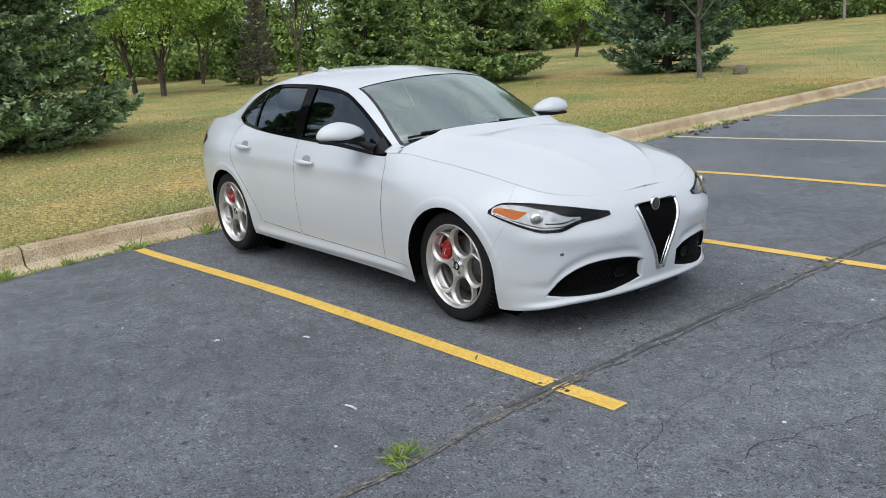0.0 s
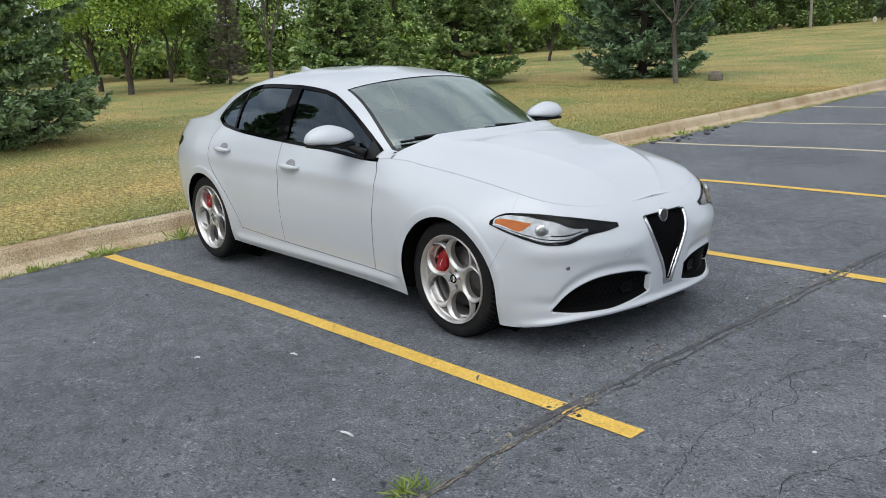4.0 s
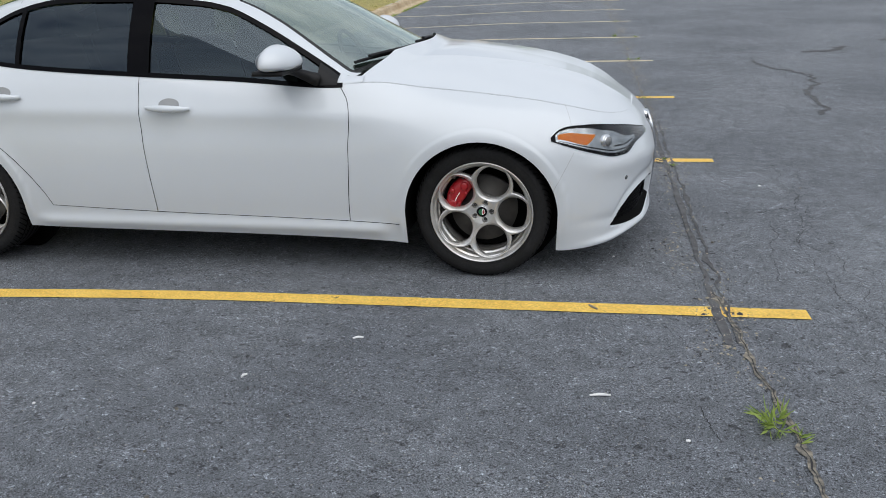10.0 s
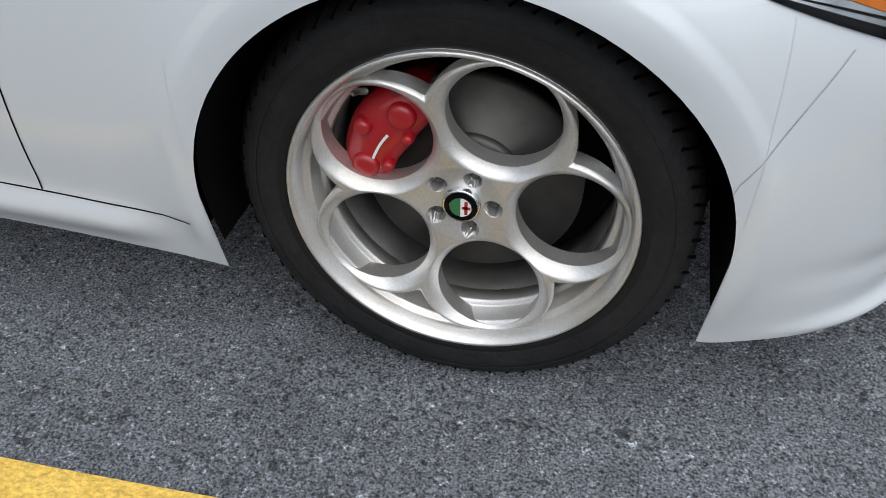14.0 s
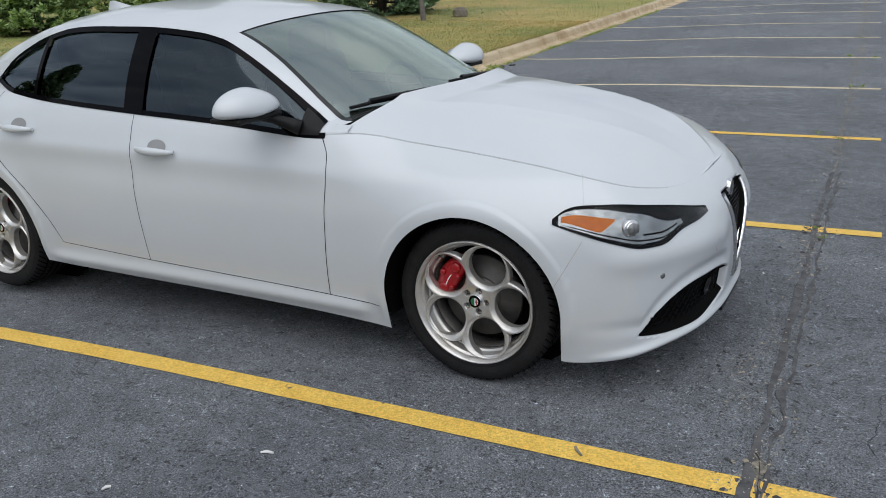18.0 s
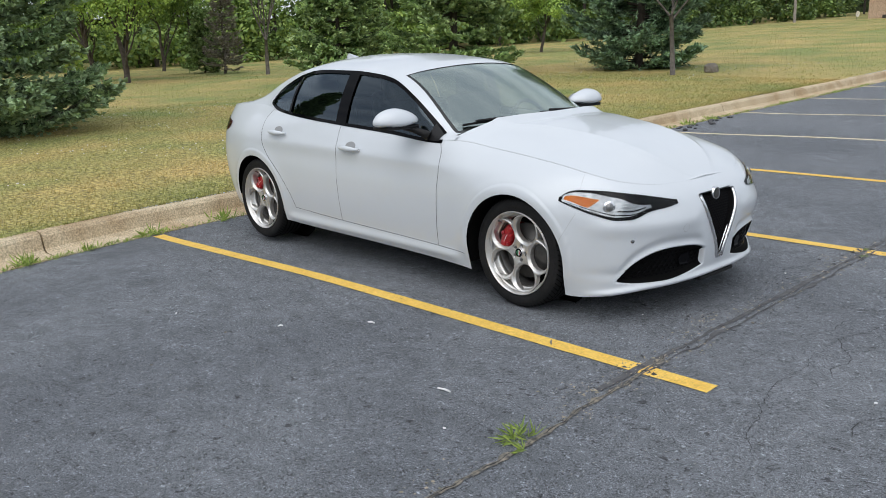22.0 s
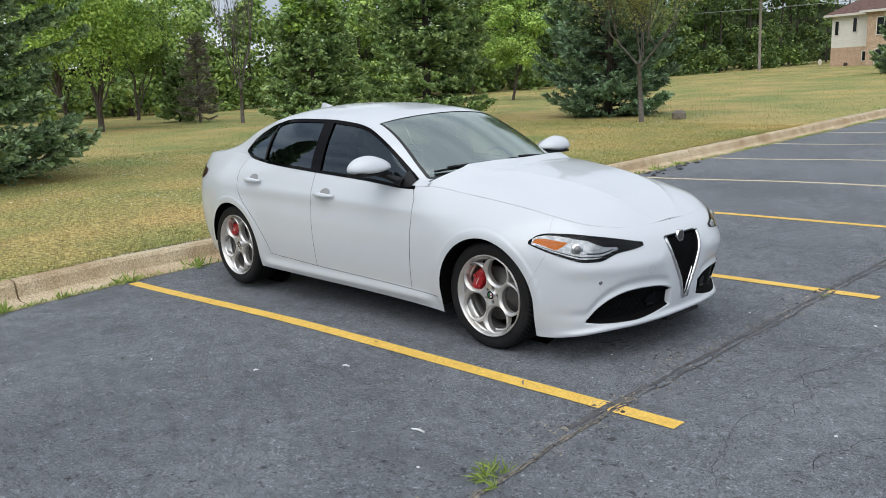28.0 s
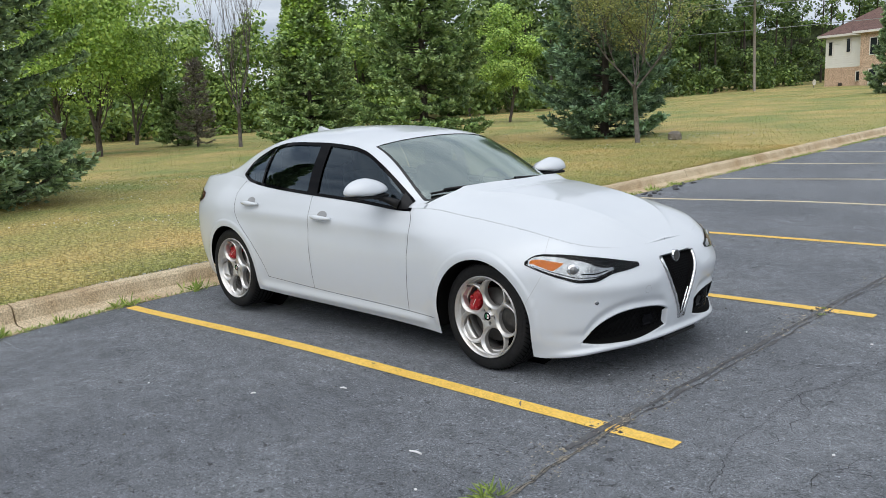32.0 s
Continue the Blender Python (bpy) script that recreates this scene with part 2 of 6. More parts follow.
M_ASPHALT = asphalt_material()
M_GRASSGROUND = material("lawn", (0.43, 0.325, 0.12), 0.9, color2=(0.215, 0.25, 0.075), scale=0.40, detail=6.0, fine=0.6, fine_scale=24.0, bump=1.0, bump_scale=60.0)
M_BLADE = material("grass_blade", (0.48, 0.36, 0.13), 0.7, island=0.38, transl=0.4, color2=(0.215, 0.275, 0.08), scale=0.40, detail=5.0)
M_FARBLADE = material("lawn_tuft", (0.43, 0.40, 0.13), 0.8, island=0.35, transl=0.5, color2=(0.28, 0.335, 0.09), scale=0.40, detail=5.0)
M_WEED = material("weed", (0.29, 0.39, 0.09), 0.6, island=0.35, transl=0.3)
M_KERB = material("concrete", (0.58, 0.48, 0.33), 0.9, color2=(0.40, 0.29, 0.17), scale=2.2, bump=0.6, bump_scale=90.0, fine=0.35, fine_scale=70.0)
M_YELLOW = worn_paint("line_yellow", (0.86, 0.57, 0.12), (0.78, 0.49, 0.09), 0.335)
M_PALE = worn_paint("line_pale", (0.72, 0.64, 0.46), (0.58, 0.49, 0.32), 0.34)
M_CRACK = material("crack", (0.035, 0.035, 0.037), 0.95, var=0.3, scale=20)
M_PATCH = material("crumbled_asphalt", (0.30, 0.265, 0.21), 0.95, color2=(0.07, 0.07, 0.07), scale=38.0, bump=1.0, bump_scale=70.0)
M_SEALER = material("sealer", (0.115, 0.115, 0.12), 0.85, color2=(0.06, 0.06, 0.064), scale=18, bump=0.6, bump_scale=90.0)
M_PAINT = material("white_paint", (0.608, 0.64, 0.675), 0.35, var=0.02, scale=3.0, coat=0.7)
M_BLACKPL = material("black_plastic", (0.010, 0.010, 0.011), 0.5, spec=0.25, var=0.2, scale=30)
M_GLOSSBLACK = material("gloss_black", (0.004, 0.004, 0.005), 0.05, spec=0.07, var=0.1, scale=5)
M_CAVITY = material("dark_liner", (0.003, 0.003, 0.003), 0.9, spec=0.1, var=0.2, scale=10)
M_RUBBER = material("tyre_rubber", (0.018, 0.018, 0.019), 0.65, spec=0.2, color2=(0.012, 0.012, 0.0125), scale=14, bump=0.25, bump_scale=120.0, fine=0.15, fine_scale=90.0)
M_ALLOY = material("alloy", (0.70, 0.70, 0.70), 0.36, metal=0.75, color2=(0.60, 0.575, 0.54), scale=9.0, fine=0.07, fine_scale=300)
M_BARREL = material("barrel_grey", (0.16, 0.155, 0.15), 0.55, metal=0.3, color2=(0.085, 0.08, 0.075), scale=12.0)
M_CHROME = material("chrome", (0.78, 0.78, 0.79), 0.2, metal=1.0, var=0.05)
M_STEEL = material("disc_steel", (0.13, 0.125, 0.12), 0.45, metal=0.7, var=0.3, scale=20)
M_SEAM = material("seam_grey", (0.42, 0.42, 0.425), 0.9, spec=0.2, var=0.2, scale=30)
M_HOLLOWSHADE = material("handle_hollow_shade", (0.30, 0.305, 0.31), 0.4, var=0.1, scale=20)
M_RED = material("caliper_red", (0.40, 0.006, 0.013), 0.35, coat=0.5, var=0.15, scale=20)
M_WHITEBAR = material("white_print", (0.8, 0.8, 0.8), 0.4, var=0.05)
M_AMBER = material("amber_lens", (0.58, 0.145, 0.010), 0.30, spec=0.2, var=0.25, scale=40)
M_TAIL = material("tail_lens", (0.09, 0.006, 0.012), 0.1, coat=1.0, var=0.2)
# the darker second colour imitates dark reflections in chrome
M_SILVERLAMP = material("lamp_silver", (0.46, 0.47, 0.48), 0.22, metal=0.75, color2=(0.20, 0.205, 0.21), scale=14)
M_PROJECTOR = material("projector_glass", (0.16, 0.165, 0.17), 0.08, spec=0.8, coat=1.0, var=0.5, scale=60)
M_INTERIOR = material("interior", (0.016, 0.015, 0.015), 0.8, var=0.3, scale=12)
M_SIDEGLASS = glass("side_glass", (0.13, 0.15, 0.15), 0.08, sheen=(0.74, 0.88, 1.0))
M_FRONTGLASS = glass("front_side_glass", (0.27, 0.32, 0.31), 0.075, sheen=(0.74, 0.88, 1.0))
M_WINDSCREEN = glass("windscreen_glass", (0.56, 0.68, 0.60), 0.40, rough=0.14, sheen=(0.88, 0.98, 0.92))
M_LENS = glass("lamp_lens", (0.92, 0.94, 0.95), 0.012)
M_BARK = material("bark", (0.10, 0.082, 0.066), 0.95, color2=(0.05, 0.04, 0.033), scale=12, bump=1.0, bump_scale=30)
M_BARKGREY = material("bark_grey", (0.17, 0.15, 0.13), 0.95, color2=(0.08, 0.07, 0.062), scale=12, bump=0.8, bump_scale=30)
# needles darker, tips paler: new growth, plus shaded-inside and lit-outside contrast in the colours
M_SPRUCE = material("spruce_needles", (0.20, 0.32, 0.105), 0.7, island=0.5, transl=0.15, color2=(0.12, 0.19, 0.07), scale=0.9)
M_TIP = material("spruce_tips", (0.42, 0.58, 0.25), 0.65, island=0.4, transl=0.15, color2=(0.28, 0.37, 0.15), scale=0.9)
M_TIPBLUE = material("spruce_tips_blue", (0.39, 0.54, 0.29), 0.65, island=0.4, transl=0.15, color2=(0.25, 0.34, 0.18), scale=0.9)
M_TIPPINE = material("pine_tips", (0.33, 0.50, 0.30), 0.65, island=0.4, transl=0.15, color2=(0.19, 0.28, 0.17), scale=0.7)
M_SPRUCEBLUE = material("spruce_needles_blue", (0.19, 0.27, 0.13), 0.7, island=0.5, transl=0.15, color2=(0.12, 0.17, 0.09), scale=0.9)
M_PINE = material("pine_needles", (0.15, 0.24, 0.14), 0.7, island=0.5, transl=0.15, color2=(0.08, 0.13, 0.08), scale=0.7)
M_SPRUCEGREY = material("spruce_dry", (0.26, 0.235, 0.19), 0.8, island=0.4, transl=0.2)
M_MAPLE = material("maple_leaves", (0.44, 0.64, 0.15), 0.6, island=0.4, transl=0.12, color2=(0.25, 0.37, 0.075), scale=0.6)
M_LEAF = material("leaves", (0.18, 0.29, 0.06), 0.6, island=0.45, transl=0.12, color2=(0.11, 0.19, 0.04), scale=0.4)
M_LEAFDRY = material("locust_leaves", (0.34, 0.37, 0.13), 0.7, island=0.4, transl=0.35)
M_PURPLE = material("purple_leaves", (0.055, 0.022, 0.026), 0.6, island=0.4, transl=0.3)
M_WOODS = material("far_leaves", (0.30, 0.44, 0.10), 0.6, island=0.5, transl=0.12, color2=(0.155, 0.24, 0.06), scale=0.16)
M_WOODSDARK = material("far_leaves_dark", (0.17, 0.27, 0.065), 0.6, island=0.55, transl=0.12, color2=(0.075, 0.125, 0.035), scale=0.16)
# near-black green: the shade inside the woods is put into this colour
M_WOODSHADE = material("woods_shade", (0.055, 0.08, 0.025), 0.9, color2=(0.02, 0.028, 0.012), scale=1.2, detail=10.0, fine=0.6, fine_scale=3.0)
M_ROCK = material("rock", (0.25, 0.22, 0.18), 0.95, color2=(0.15, 0.13, 0.11), scale=5, bump=1, bump_scale=20)
M_BRICK = material("brick", (0.50, 0.385, 0.27), 0.9, island=0.3, color2=(0.42, 0.31, 0.21), scale=2.0, fine=0.3, fine_scale=9.0)
M_SIDING = material("siding", (0.84, 0.83, 0.78), 0.7, var=0.06, scale=1.5)
M_ROOF = material("shingles", (0.17, 0.10, 0.085), 0.95, var=0.3, scale=3, fine=0.25, fine_scale=12)
M_TRIM = material("white_trim", (0.75, 0.72, 0.66), 0.6, var=0.05)
M_PANE = material("window_pane", (0.03, 0.035, 0.04), 0.05, var=0.3, scale=2)
M_POLE = material("pole_wood", (0.26, 0.23, 0.19), 0.9, var=0.3, scale=6)
M_WIRE = material("wire", (0.25, 0.27, 0.26), 0.7, var=0.1)
M_FENCE = material("fence_wood", (0.30, 0.27, 0.22), 0.9, var=0.25, scale=2)


# ---- helpers of the scene ----
def mesh(name, verts, faces, mat, parent=None, label="", smooth=True):
    me = bpy.data.meshes.new(name)
    me.from_pydata([tuple(map(float, v)) for v in verts], [], [tuple(int(i) for i in f) for f in faces])
    me.materials.append(mat)
    if smooth:
        me.polygons.foreach_set("use_smooth", [True] * len(me.polygons))
    me.update()
    ob = new(name, me)
    if parent:
        ob.parent = parent
    if label:
        tagged(ob, label)
    return ob


def grid_faces(n, m, wrap=False):
    out = []
    for i in range(n - 1):
        for j in range(m - 1):
            out.append((i * m + j, (i + 1) * m + j, (i + 1) * m + j + 1, i * m + j + 1))
        if wrap:
            out.append((i * m + m - 1, (i + 1) * m + m - 1, (i + 1) * m, i * m))
    return out


def sheet(name, f, us, vs, mat, parent=None, label="", smooth=True, side=1, thick=0.0):
    """A surface f(u, v) over two rows of values; side -1 mirrors it across the car's middle; thick gives it depth inwards."""
    vs3 = [Vector(f(u, v)) for u in us for v in vs]
    if side < 0:
        vs3 = [Vector((p.x, -p.y, p.z)) for p in vs3]
    fs = grid_faces(len(us), len(vs))
    # faces look away from the car's middle, or up
    mid, facing = Vector((-1.5, 0, 0.5)), 0.0
    for q in fs[:: max(1, len(fs) // 40)]:
        c, n = (vs3[q[0]] + vs3[q[2]]) / 2, (vs3[q[2]] - vs3[q[0]]).cross(vs3[q[3]] - vs3[q[1]])
        facing += n.dot(c - mid) if parent else n.z
    if facing < 0:
        fs = [q[::-1] for q in fs]
    ob = mesh(name, vs3, fs, mat, parent, label, smooth)
    if thick:
        md = ob.modifiers.new("depth", "SOLIDIFY")
        md.thickness, md.offset = thick, -1.0
    return ob


def part(name, bm, mat, parent=None, label="", smooth=False):
    me = bpy.data.meshes.new(name)
    bm.to_mesh(me)
    bm.free()
    me.materials.append(mat)
    if smooth:
        me.polygons.foreach_set("use_smooth", [True] * len(me.polygons))
    ob = new(name, me)
    if parent:
        ob.parent = parent
    if label:
        tagged(ob, label)
    return ob


def box(size, at=(0, 0, 0), bevel=0.0, segments=2, turn=None):
    bm = bmesh.new()
    bmesh.ops.create_cube(bm, size=1.0)
    bmesh.ops.scale(bm, vec=size, verts=bm.verts)
    if bevel:
        bmesh.ops.bevel(bm, geom=bm.edges[:], offset=bevel, segments=segments, affect="EDGES", profile=0.6)
    if turn:
        bmesh.ops.transform(bm, matrix=turn, verts=bm.verts)
    bmesh.ops.translate(bm, vec=at, verts=bm.verts)
    return bm


def tube(points, radii, n=8, close=True):
    """Vertices and faces of a round tube along points."""
    vs, fs = [], []
    pts = [Vector(p) for p in points]
    for i, p in enumerate(pts):
        d = (pts[min(i + 1, len(pts) - 1)] - pts[max(i - 1, 0)]).normalized()
        a = d.cross(Vector((0.13, 0.31, 0.94)) if abs(d.z) < 0.9 else Vector((1, 0.1, 0))).normalized()
        b = d.cross(a)
        for k in range(n):
            w = 2 * math.pi * k / n
            vs.append(p + radii[i] * (math.cos(w) * a + math.sin(w) * b))
    fs = grid_faces(len(pts), n, wrap=True)
    if close:
        fs.append(tuple(range(n))[::-1])
        fs.append(tuple(range((len(pts) - 1) * n, len(pts) * n)))
    return vs, fs


def lathe(profile, n=64, closed=True):
    """Turns (radius, y) round the y axis."""
    vs = [(r * math.cos(2 * math.pi * k / n), y, r * math.sin(2 * math.pi * k / n)) for r, y in profile for k in range(n)]
    fs = grid_faces(len(profile), n, wrap=True)
    if closed:
        m = len(profile)
        fs += [((m - 1) * n + k, (m - 1) * n + (k + 1) % n, (k + 1) % n, k) for k in range(n)]
    return vs, fs


def merged(pieces):
    vs, fs = [], []
    for v, f in pieces:
        o = len(vs)
        vs += list(v)
        fs += [tuple(i + o for i in q) for q in f]
    return vs, fs


def smooth_curve(xs, ys):
    """A smooth function through control values (monotone in x, either way)."""
    order = np.argsort(xs)
    xs, ys = np.array(xs, float)[order], np.array(ys, float)[order]
    d = np.diff(ys) / np.diff(xs)
    m = np.r_[d[0], (d[1:] + d[:-1]) / 2, d[-1]]
    m[1:-1][d[1:] * d[:-1] <= 0] = 0

    def f(x):
        x = min(max(float(x), xs[0]), xs[-1])
        i = min(int(np.searchsorted(xs, x, "right")) - 1, len(xs) - 2)
        h = xs[i + 1] - xs[i]
        s = (x - xs[i]) / h
        return float((2 * s**3 - 3 * s**2 + 1) * ys[i] + (s**3 - 2 * s**2 + s) * h * m[i] + (3 * s**2 - 2 * s**3) * ys[i + 1] + (s**3 - s**2) * h * m[i + 1])

    return f


def step(a, b, x):
    s = min(max((x - a) / (b - a), 0.0), 1.0)
    return s * s * (3 - 2 * s)


# ---- ground ----
YAW = 0.038                                     # the rows of bays lie slightly askew to the parked car
RISE = smooth_curve([-60, -2, -0.82, 1.67, 4.7, 10.25, 18.8, 60, 130], [-1.0, -0.026, 0.0, 0.07, 0.16, 0.39, 0.75, 2.65, 6.2])


def lot_z(x, y):
    return RISE(y) - 0.06 * step(-1.0, -4.2, x)


def lot(u, v, up=0.0):
    """A place of the lot: u out from the kerb along a bay line (0 at the line's end), v along the kerb."""
    x = 1.464 + u * math.cos(YAW) - v * math.sin(YAW)
    y = -1.147 + u * math.sin(YAW) + v * math.cos(YAW)
    return Vector((x, y, lot_z(x, y) + up))


KERB_U = smooth_curve([-14, -9, -5.5, -3.2, -1.5, -0.4, 0.6, 2.0, 70], [-1.2, -2.6, -3.9, -4.75, -5.28, -5.55, -5.68, -5.72, -5.72])


def lawn_z(u, v):
    """The lawn's height, by the distance behind the kerb's back edge."""
    p = lot(u, v)
    back = max(KERB_U(v) - 0.19 - u, 0.0)
    return p.z + 0.165 + 0.09 * step(0, 6, back) + 0.03 * noise.noise(Vector((u * 0.25, v * 0.25, 0)))


us = [0.0, 0.15, 0.4, 0.8] + [1.2 + 0.6 * i for i in range(30)] + [20 + 4 * i for i in range(22)] + [120, 160, 240, 400, 700]
vs_ = [-400, -200, -100, -60, -40, -28, -20, -15] + [-12 + 0.75 * i for i in range(64)] + [36 + 4 * i for i in range(24)] + [150, 220, 400, 700]


def lawn_point(v, back):
    u = KERB_U(v) - 0.19 - back
    p = lot(u, v)
    return (p.x, p.y, lawn_z(u, v))


lawn = tagged(sheet("ground", lawn_point, vs_, us, M_GRASSGROUND), "mown lawn of green and dry yellow grass", "lawn", kind="structure")
lot_us = [0.0] + [0.25 * i for i in range(1, 48)] + [13 + 2 * i for i in range(20)] + [70, 110, 200, 400]
lot_vs = [-400, -200, -100, -50, -30, -20, -14, -10] + [-8 + 0.5 * i for i in range(80)] + [34 + 2 * i for i in range(14)] + [63.0]
asphalt = tagged(sheet("parking_lot", lambda v, u: lot(KERB_U(v) + u, v), lot_vs, lot_us, M_ASPHALT), "dark sealed asphalt parking lot with pale specks and cracks", "pavement", kind="structure")
drive = tagged(sheet("road", lambda v, u: lot(u, v, -0.004), [62.9, 70, 80, 100, 150, 300, 600], [1.6, 5, 10, 20, 40, 80, 200, 400], M_ASPHALT), "dark asphalt drive leading on past the bays", "road", kind="structure")

# kerb stones, laid end to end with open joints
KERB_SECTION = [(-0.25, -0.03), (-0.245, 0.007), (-0.02, 0.011), (0.02, 0.035), (0.055, 0.135), (0.085, 0.164), (0.19, 0.168), (0.20, -0.05)]
kerb = tagged(new("kerb"), "weathered tan concrete kerb and gutter with stains and joints", "kerb", kind="structure")
v0 = -13.0
while v0 < 57.5:
    ln = 3.02
    rows = [v0 + 0.008 + (ln - 0.016) * k / 10 for k in range(11)]
    vs3 = []
    for v in rows:
        for d, h in KERB_SECTION:
            p = lot(KERB_U(v) - d, v)
            vs3.append((p.x, p.y, p.z + h + 0.004 * noise.noise(Vector((v * 2, d * 9, 3)))))
    fs = grid_faces(len(rows), 8) + [tuple(range(8))[::-1], tuple(range(80, 88))]
    mesh("kerb_stone", vs3, fs, M_KERB, kerb, smooth=False)
    v0 += ln
end_rows = [-5.7 + 0.7 * k for k in range(11)]
vs3 = []
for u in end_rows:
    for d, h in KERB_SECTION:
        p = lot(u, 58.3 + d)
        vs3.append((p.x, p.y, p.z + h))
mesh("kerb_stone", vs3, [q[::-1] for q in grid_faces(11, 8)], M_KERB, kerb, smooth=False)
island_lawn = tagged(sheet("lawn_end", lambda u, v: lot(u, v, 0.135 + 0.05 * step(58.4, 64, v)), [-6 + 0.7 * k for k in range(12)], [58.45, 60, 62, 66, 70, 76, 84, 100], M_GRASSGROUND), "strip of mown lawn behind the end kerb", "lawn", kind="structure")

# ---- the car: x ahead from the front axle, y to its left, z up ----
OUT_X = [0.83, 0.82, 0.765, 0.62, 0.42, 0.15, -0.3, -0.7, -1.2, -1.7, -2.3, -2.82, -3.2, -3.5, -3.70, -3.80, -3.82]
OUT_Y = [0.0, 0.25, 0.5, 0.735, 0.855, 0.905, 0.905, 0.893, 0.893, 0.898, 0.905, 0.912, 0.872, 0.79, 0.62, 0.35, 0.0]
raw = [Vector((x, -y)) for x, y in zip(OUT_X, OUT_Y)]
raw = [Vector((raw[1].x, -raw[1].y))] + raw + [Vector((raw[-2].x, -raw[-2].y))]
dense = []
for i in range(1, len(raw) - 2):
    for k in range(24):
        s = k / 24
        a, b, c, d = raw[i - 1 : i + 3]
        dense.append(0.5 * (2 * b + (c - a) * s + (2 * a - 5 * b + 4 * c - d) * s * s + (3 * b - a - 3 * c + d) * s**3))
dense.append(raw[-2])
dx, dy = np.array([p.x for p in dense]), np.array([p.y for p in dense])
arc = np.r_[0, np.cumsum(np.hypot(np.diff(dx), np.diff(dy)))]
P_END = float(arc[-1])
tx, ty = np.gradient(dx, arc), np.gradient(dy, arc)


def p_of_x(x):
    return float(np.interp(-x, -dx, arc))


def p_of_y(y):
    """Along the nose, by the distance from the middle."""
    k = len(dense) // 3
    return float(np.interp(y, -dy[:k], arc[:k]))


def outline(p):
    x, y, a, b = (float(np.interp(p, arc, q)) for q in (dx, dy, tx, ty))
    return x, y, Vector((-b, a)).normalized()


Z_TOP = smooth_curve([0.83, 0.76, 0.62, 0.45, 0.3, 0, -0.29, -0.55, -0.75, -1.2, -1.7, -2.4, -2.7, -3.0, -3.3, -3.6, -3.82], [0.745, 0.755, 0.79, 0.825, 0.85, 0.885, 0.915, 0.945, 0.935, 0.96, 0.985, 1.03, 1.065, 1.085, 1.075, 1.05, 1.055])
Z_WIDE = smooth_curve([0.83, 0.6, 0.2, -0.4, -0.8, -2.0, -2.5, -3.1, -3.82], [0.50, 0.52, 0.60, 0.62, 0.58, 0.60, 0.66, 0.68, 0.62])
INSET = smooth_curve([0.83, 0.7, 0.5, 0.3, 0, -0.4, -0.7, -1.0, -2.3, -2.6, -2.9, -3.2, -3.5, -3.82], [0.12, 0.13, 0.15, 0.175, 0.19, 0.165, 0.10, 0.095, 0.10, 0.135, 0.18, 0.17, 0.14, 0.06])
Z_LOW = smooth_curve([0.83, 0.74, 0.6, 0.4, 0.36, -0.36, -0.45, -2.4, -3.2, -3.5, -3.82], [0.20, 0.19, 0.165, 0.145, 0.15, 0.17, 0.175, 0.20, 0.22, 0.25, 0.27])
TUCK = smooth_curve([0.83, 0.6, 0.4, -0.4, -2.4, -3.2, -3.82], [0.03, 0.03, 0.04, 0.045, 0.045, 0.05, 0.10])
ARCH = 0.368


def z_bottom(x):
    for c in (0.0, -2.82):
        d = abs(x - c)
        if d < ARCH:
            return max(0.322 + math.sqrt(ARCH * ARCH - d * d), Z_LOW(x))
    return Z_LOW(x)


def grille_half(z):
    return 0.028 + 0.145 * step(0.27, 0.66, z) if 0.285 < z < 0.675 else -1.0


INTAKE_HI = smooth_curve([0.15, 0.22, 0.43, 0.56, 0.66, 0.73], [0.37, 0.395, 0.415, 0.395, 0.335, 0.245])
INTAKE_LO = smooth_curve([0.15, 0.3, 0.47, 0.64, 0.73], [0.268, 0.236, 0.221, 0.224, 0.238])


def hollow(x, y, z):
    """How far the nose is pressed in: grille, lower intakes and the soft channel over them."""
    if x < 0.25:
        return 0.0
    a = abs(y)
    d = 0.0
    g = grille_half(z)
    if g > 0:
        d = max(d, 0.045 * step(0.0, 0.012, g - a) * step(0.0, 0.012, z - 0.285) * step(0.0, 0.012, 0.675 - z))
    if 0.15 < a < 0.73:
        e = min(INTAKE_HI(a) - z, z - INTAKE_LO(a), (a - 0.15) * 0.8)
        d = max(d, 0.05 * step(0.0, 0.018, e))
    d += 0.014 * math.exp(-((z - INTAKE_HI(min(max(a, 0.16), 0.72)) - 0.03) / 0.028) ** 2) * step(0.9, 0.6, a) * step(0.14, 0.24, a)
    return d


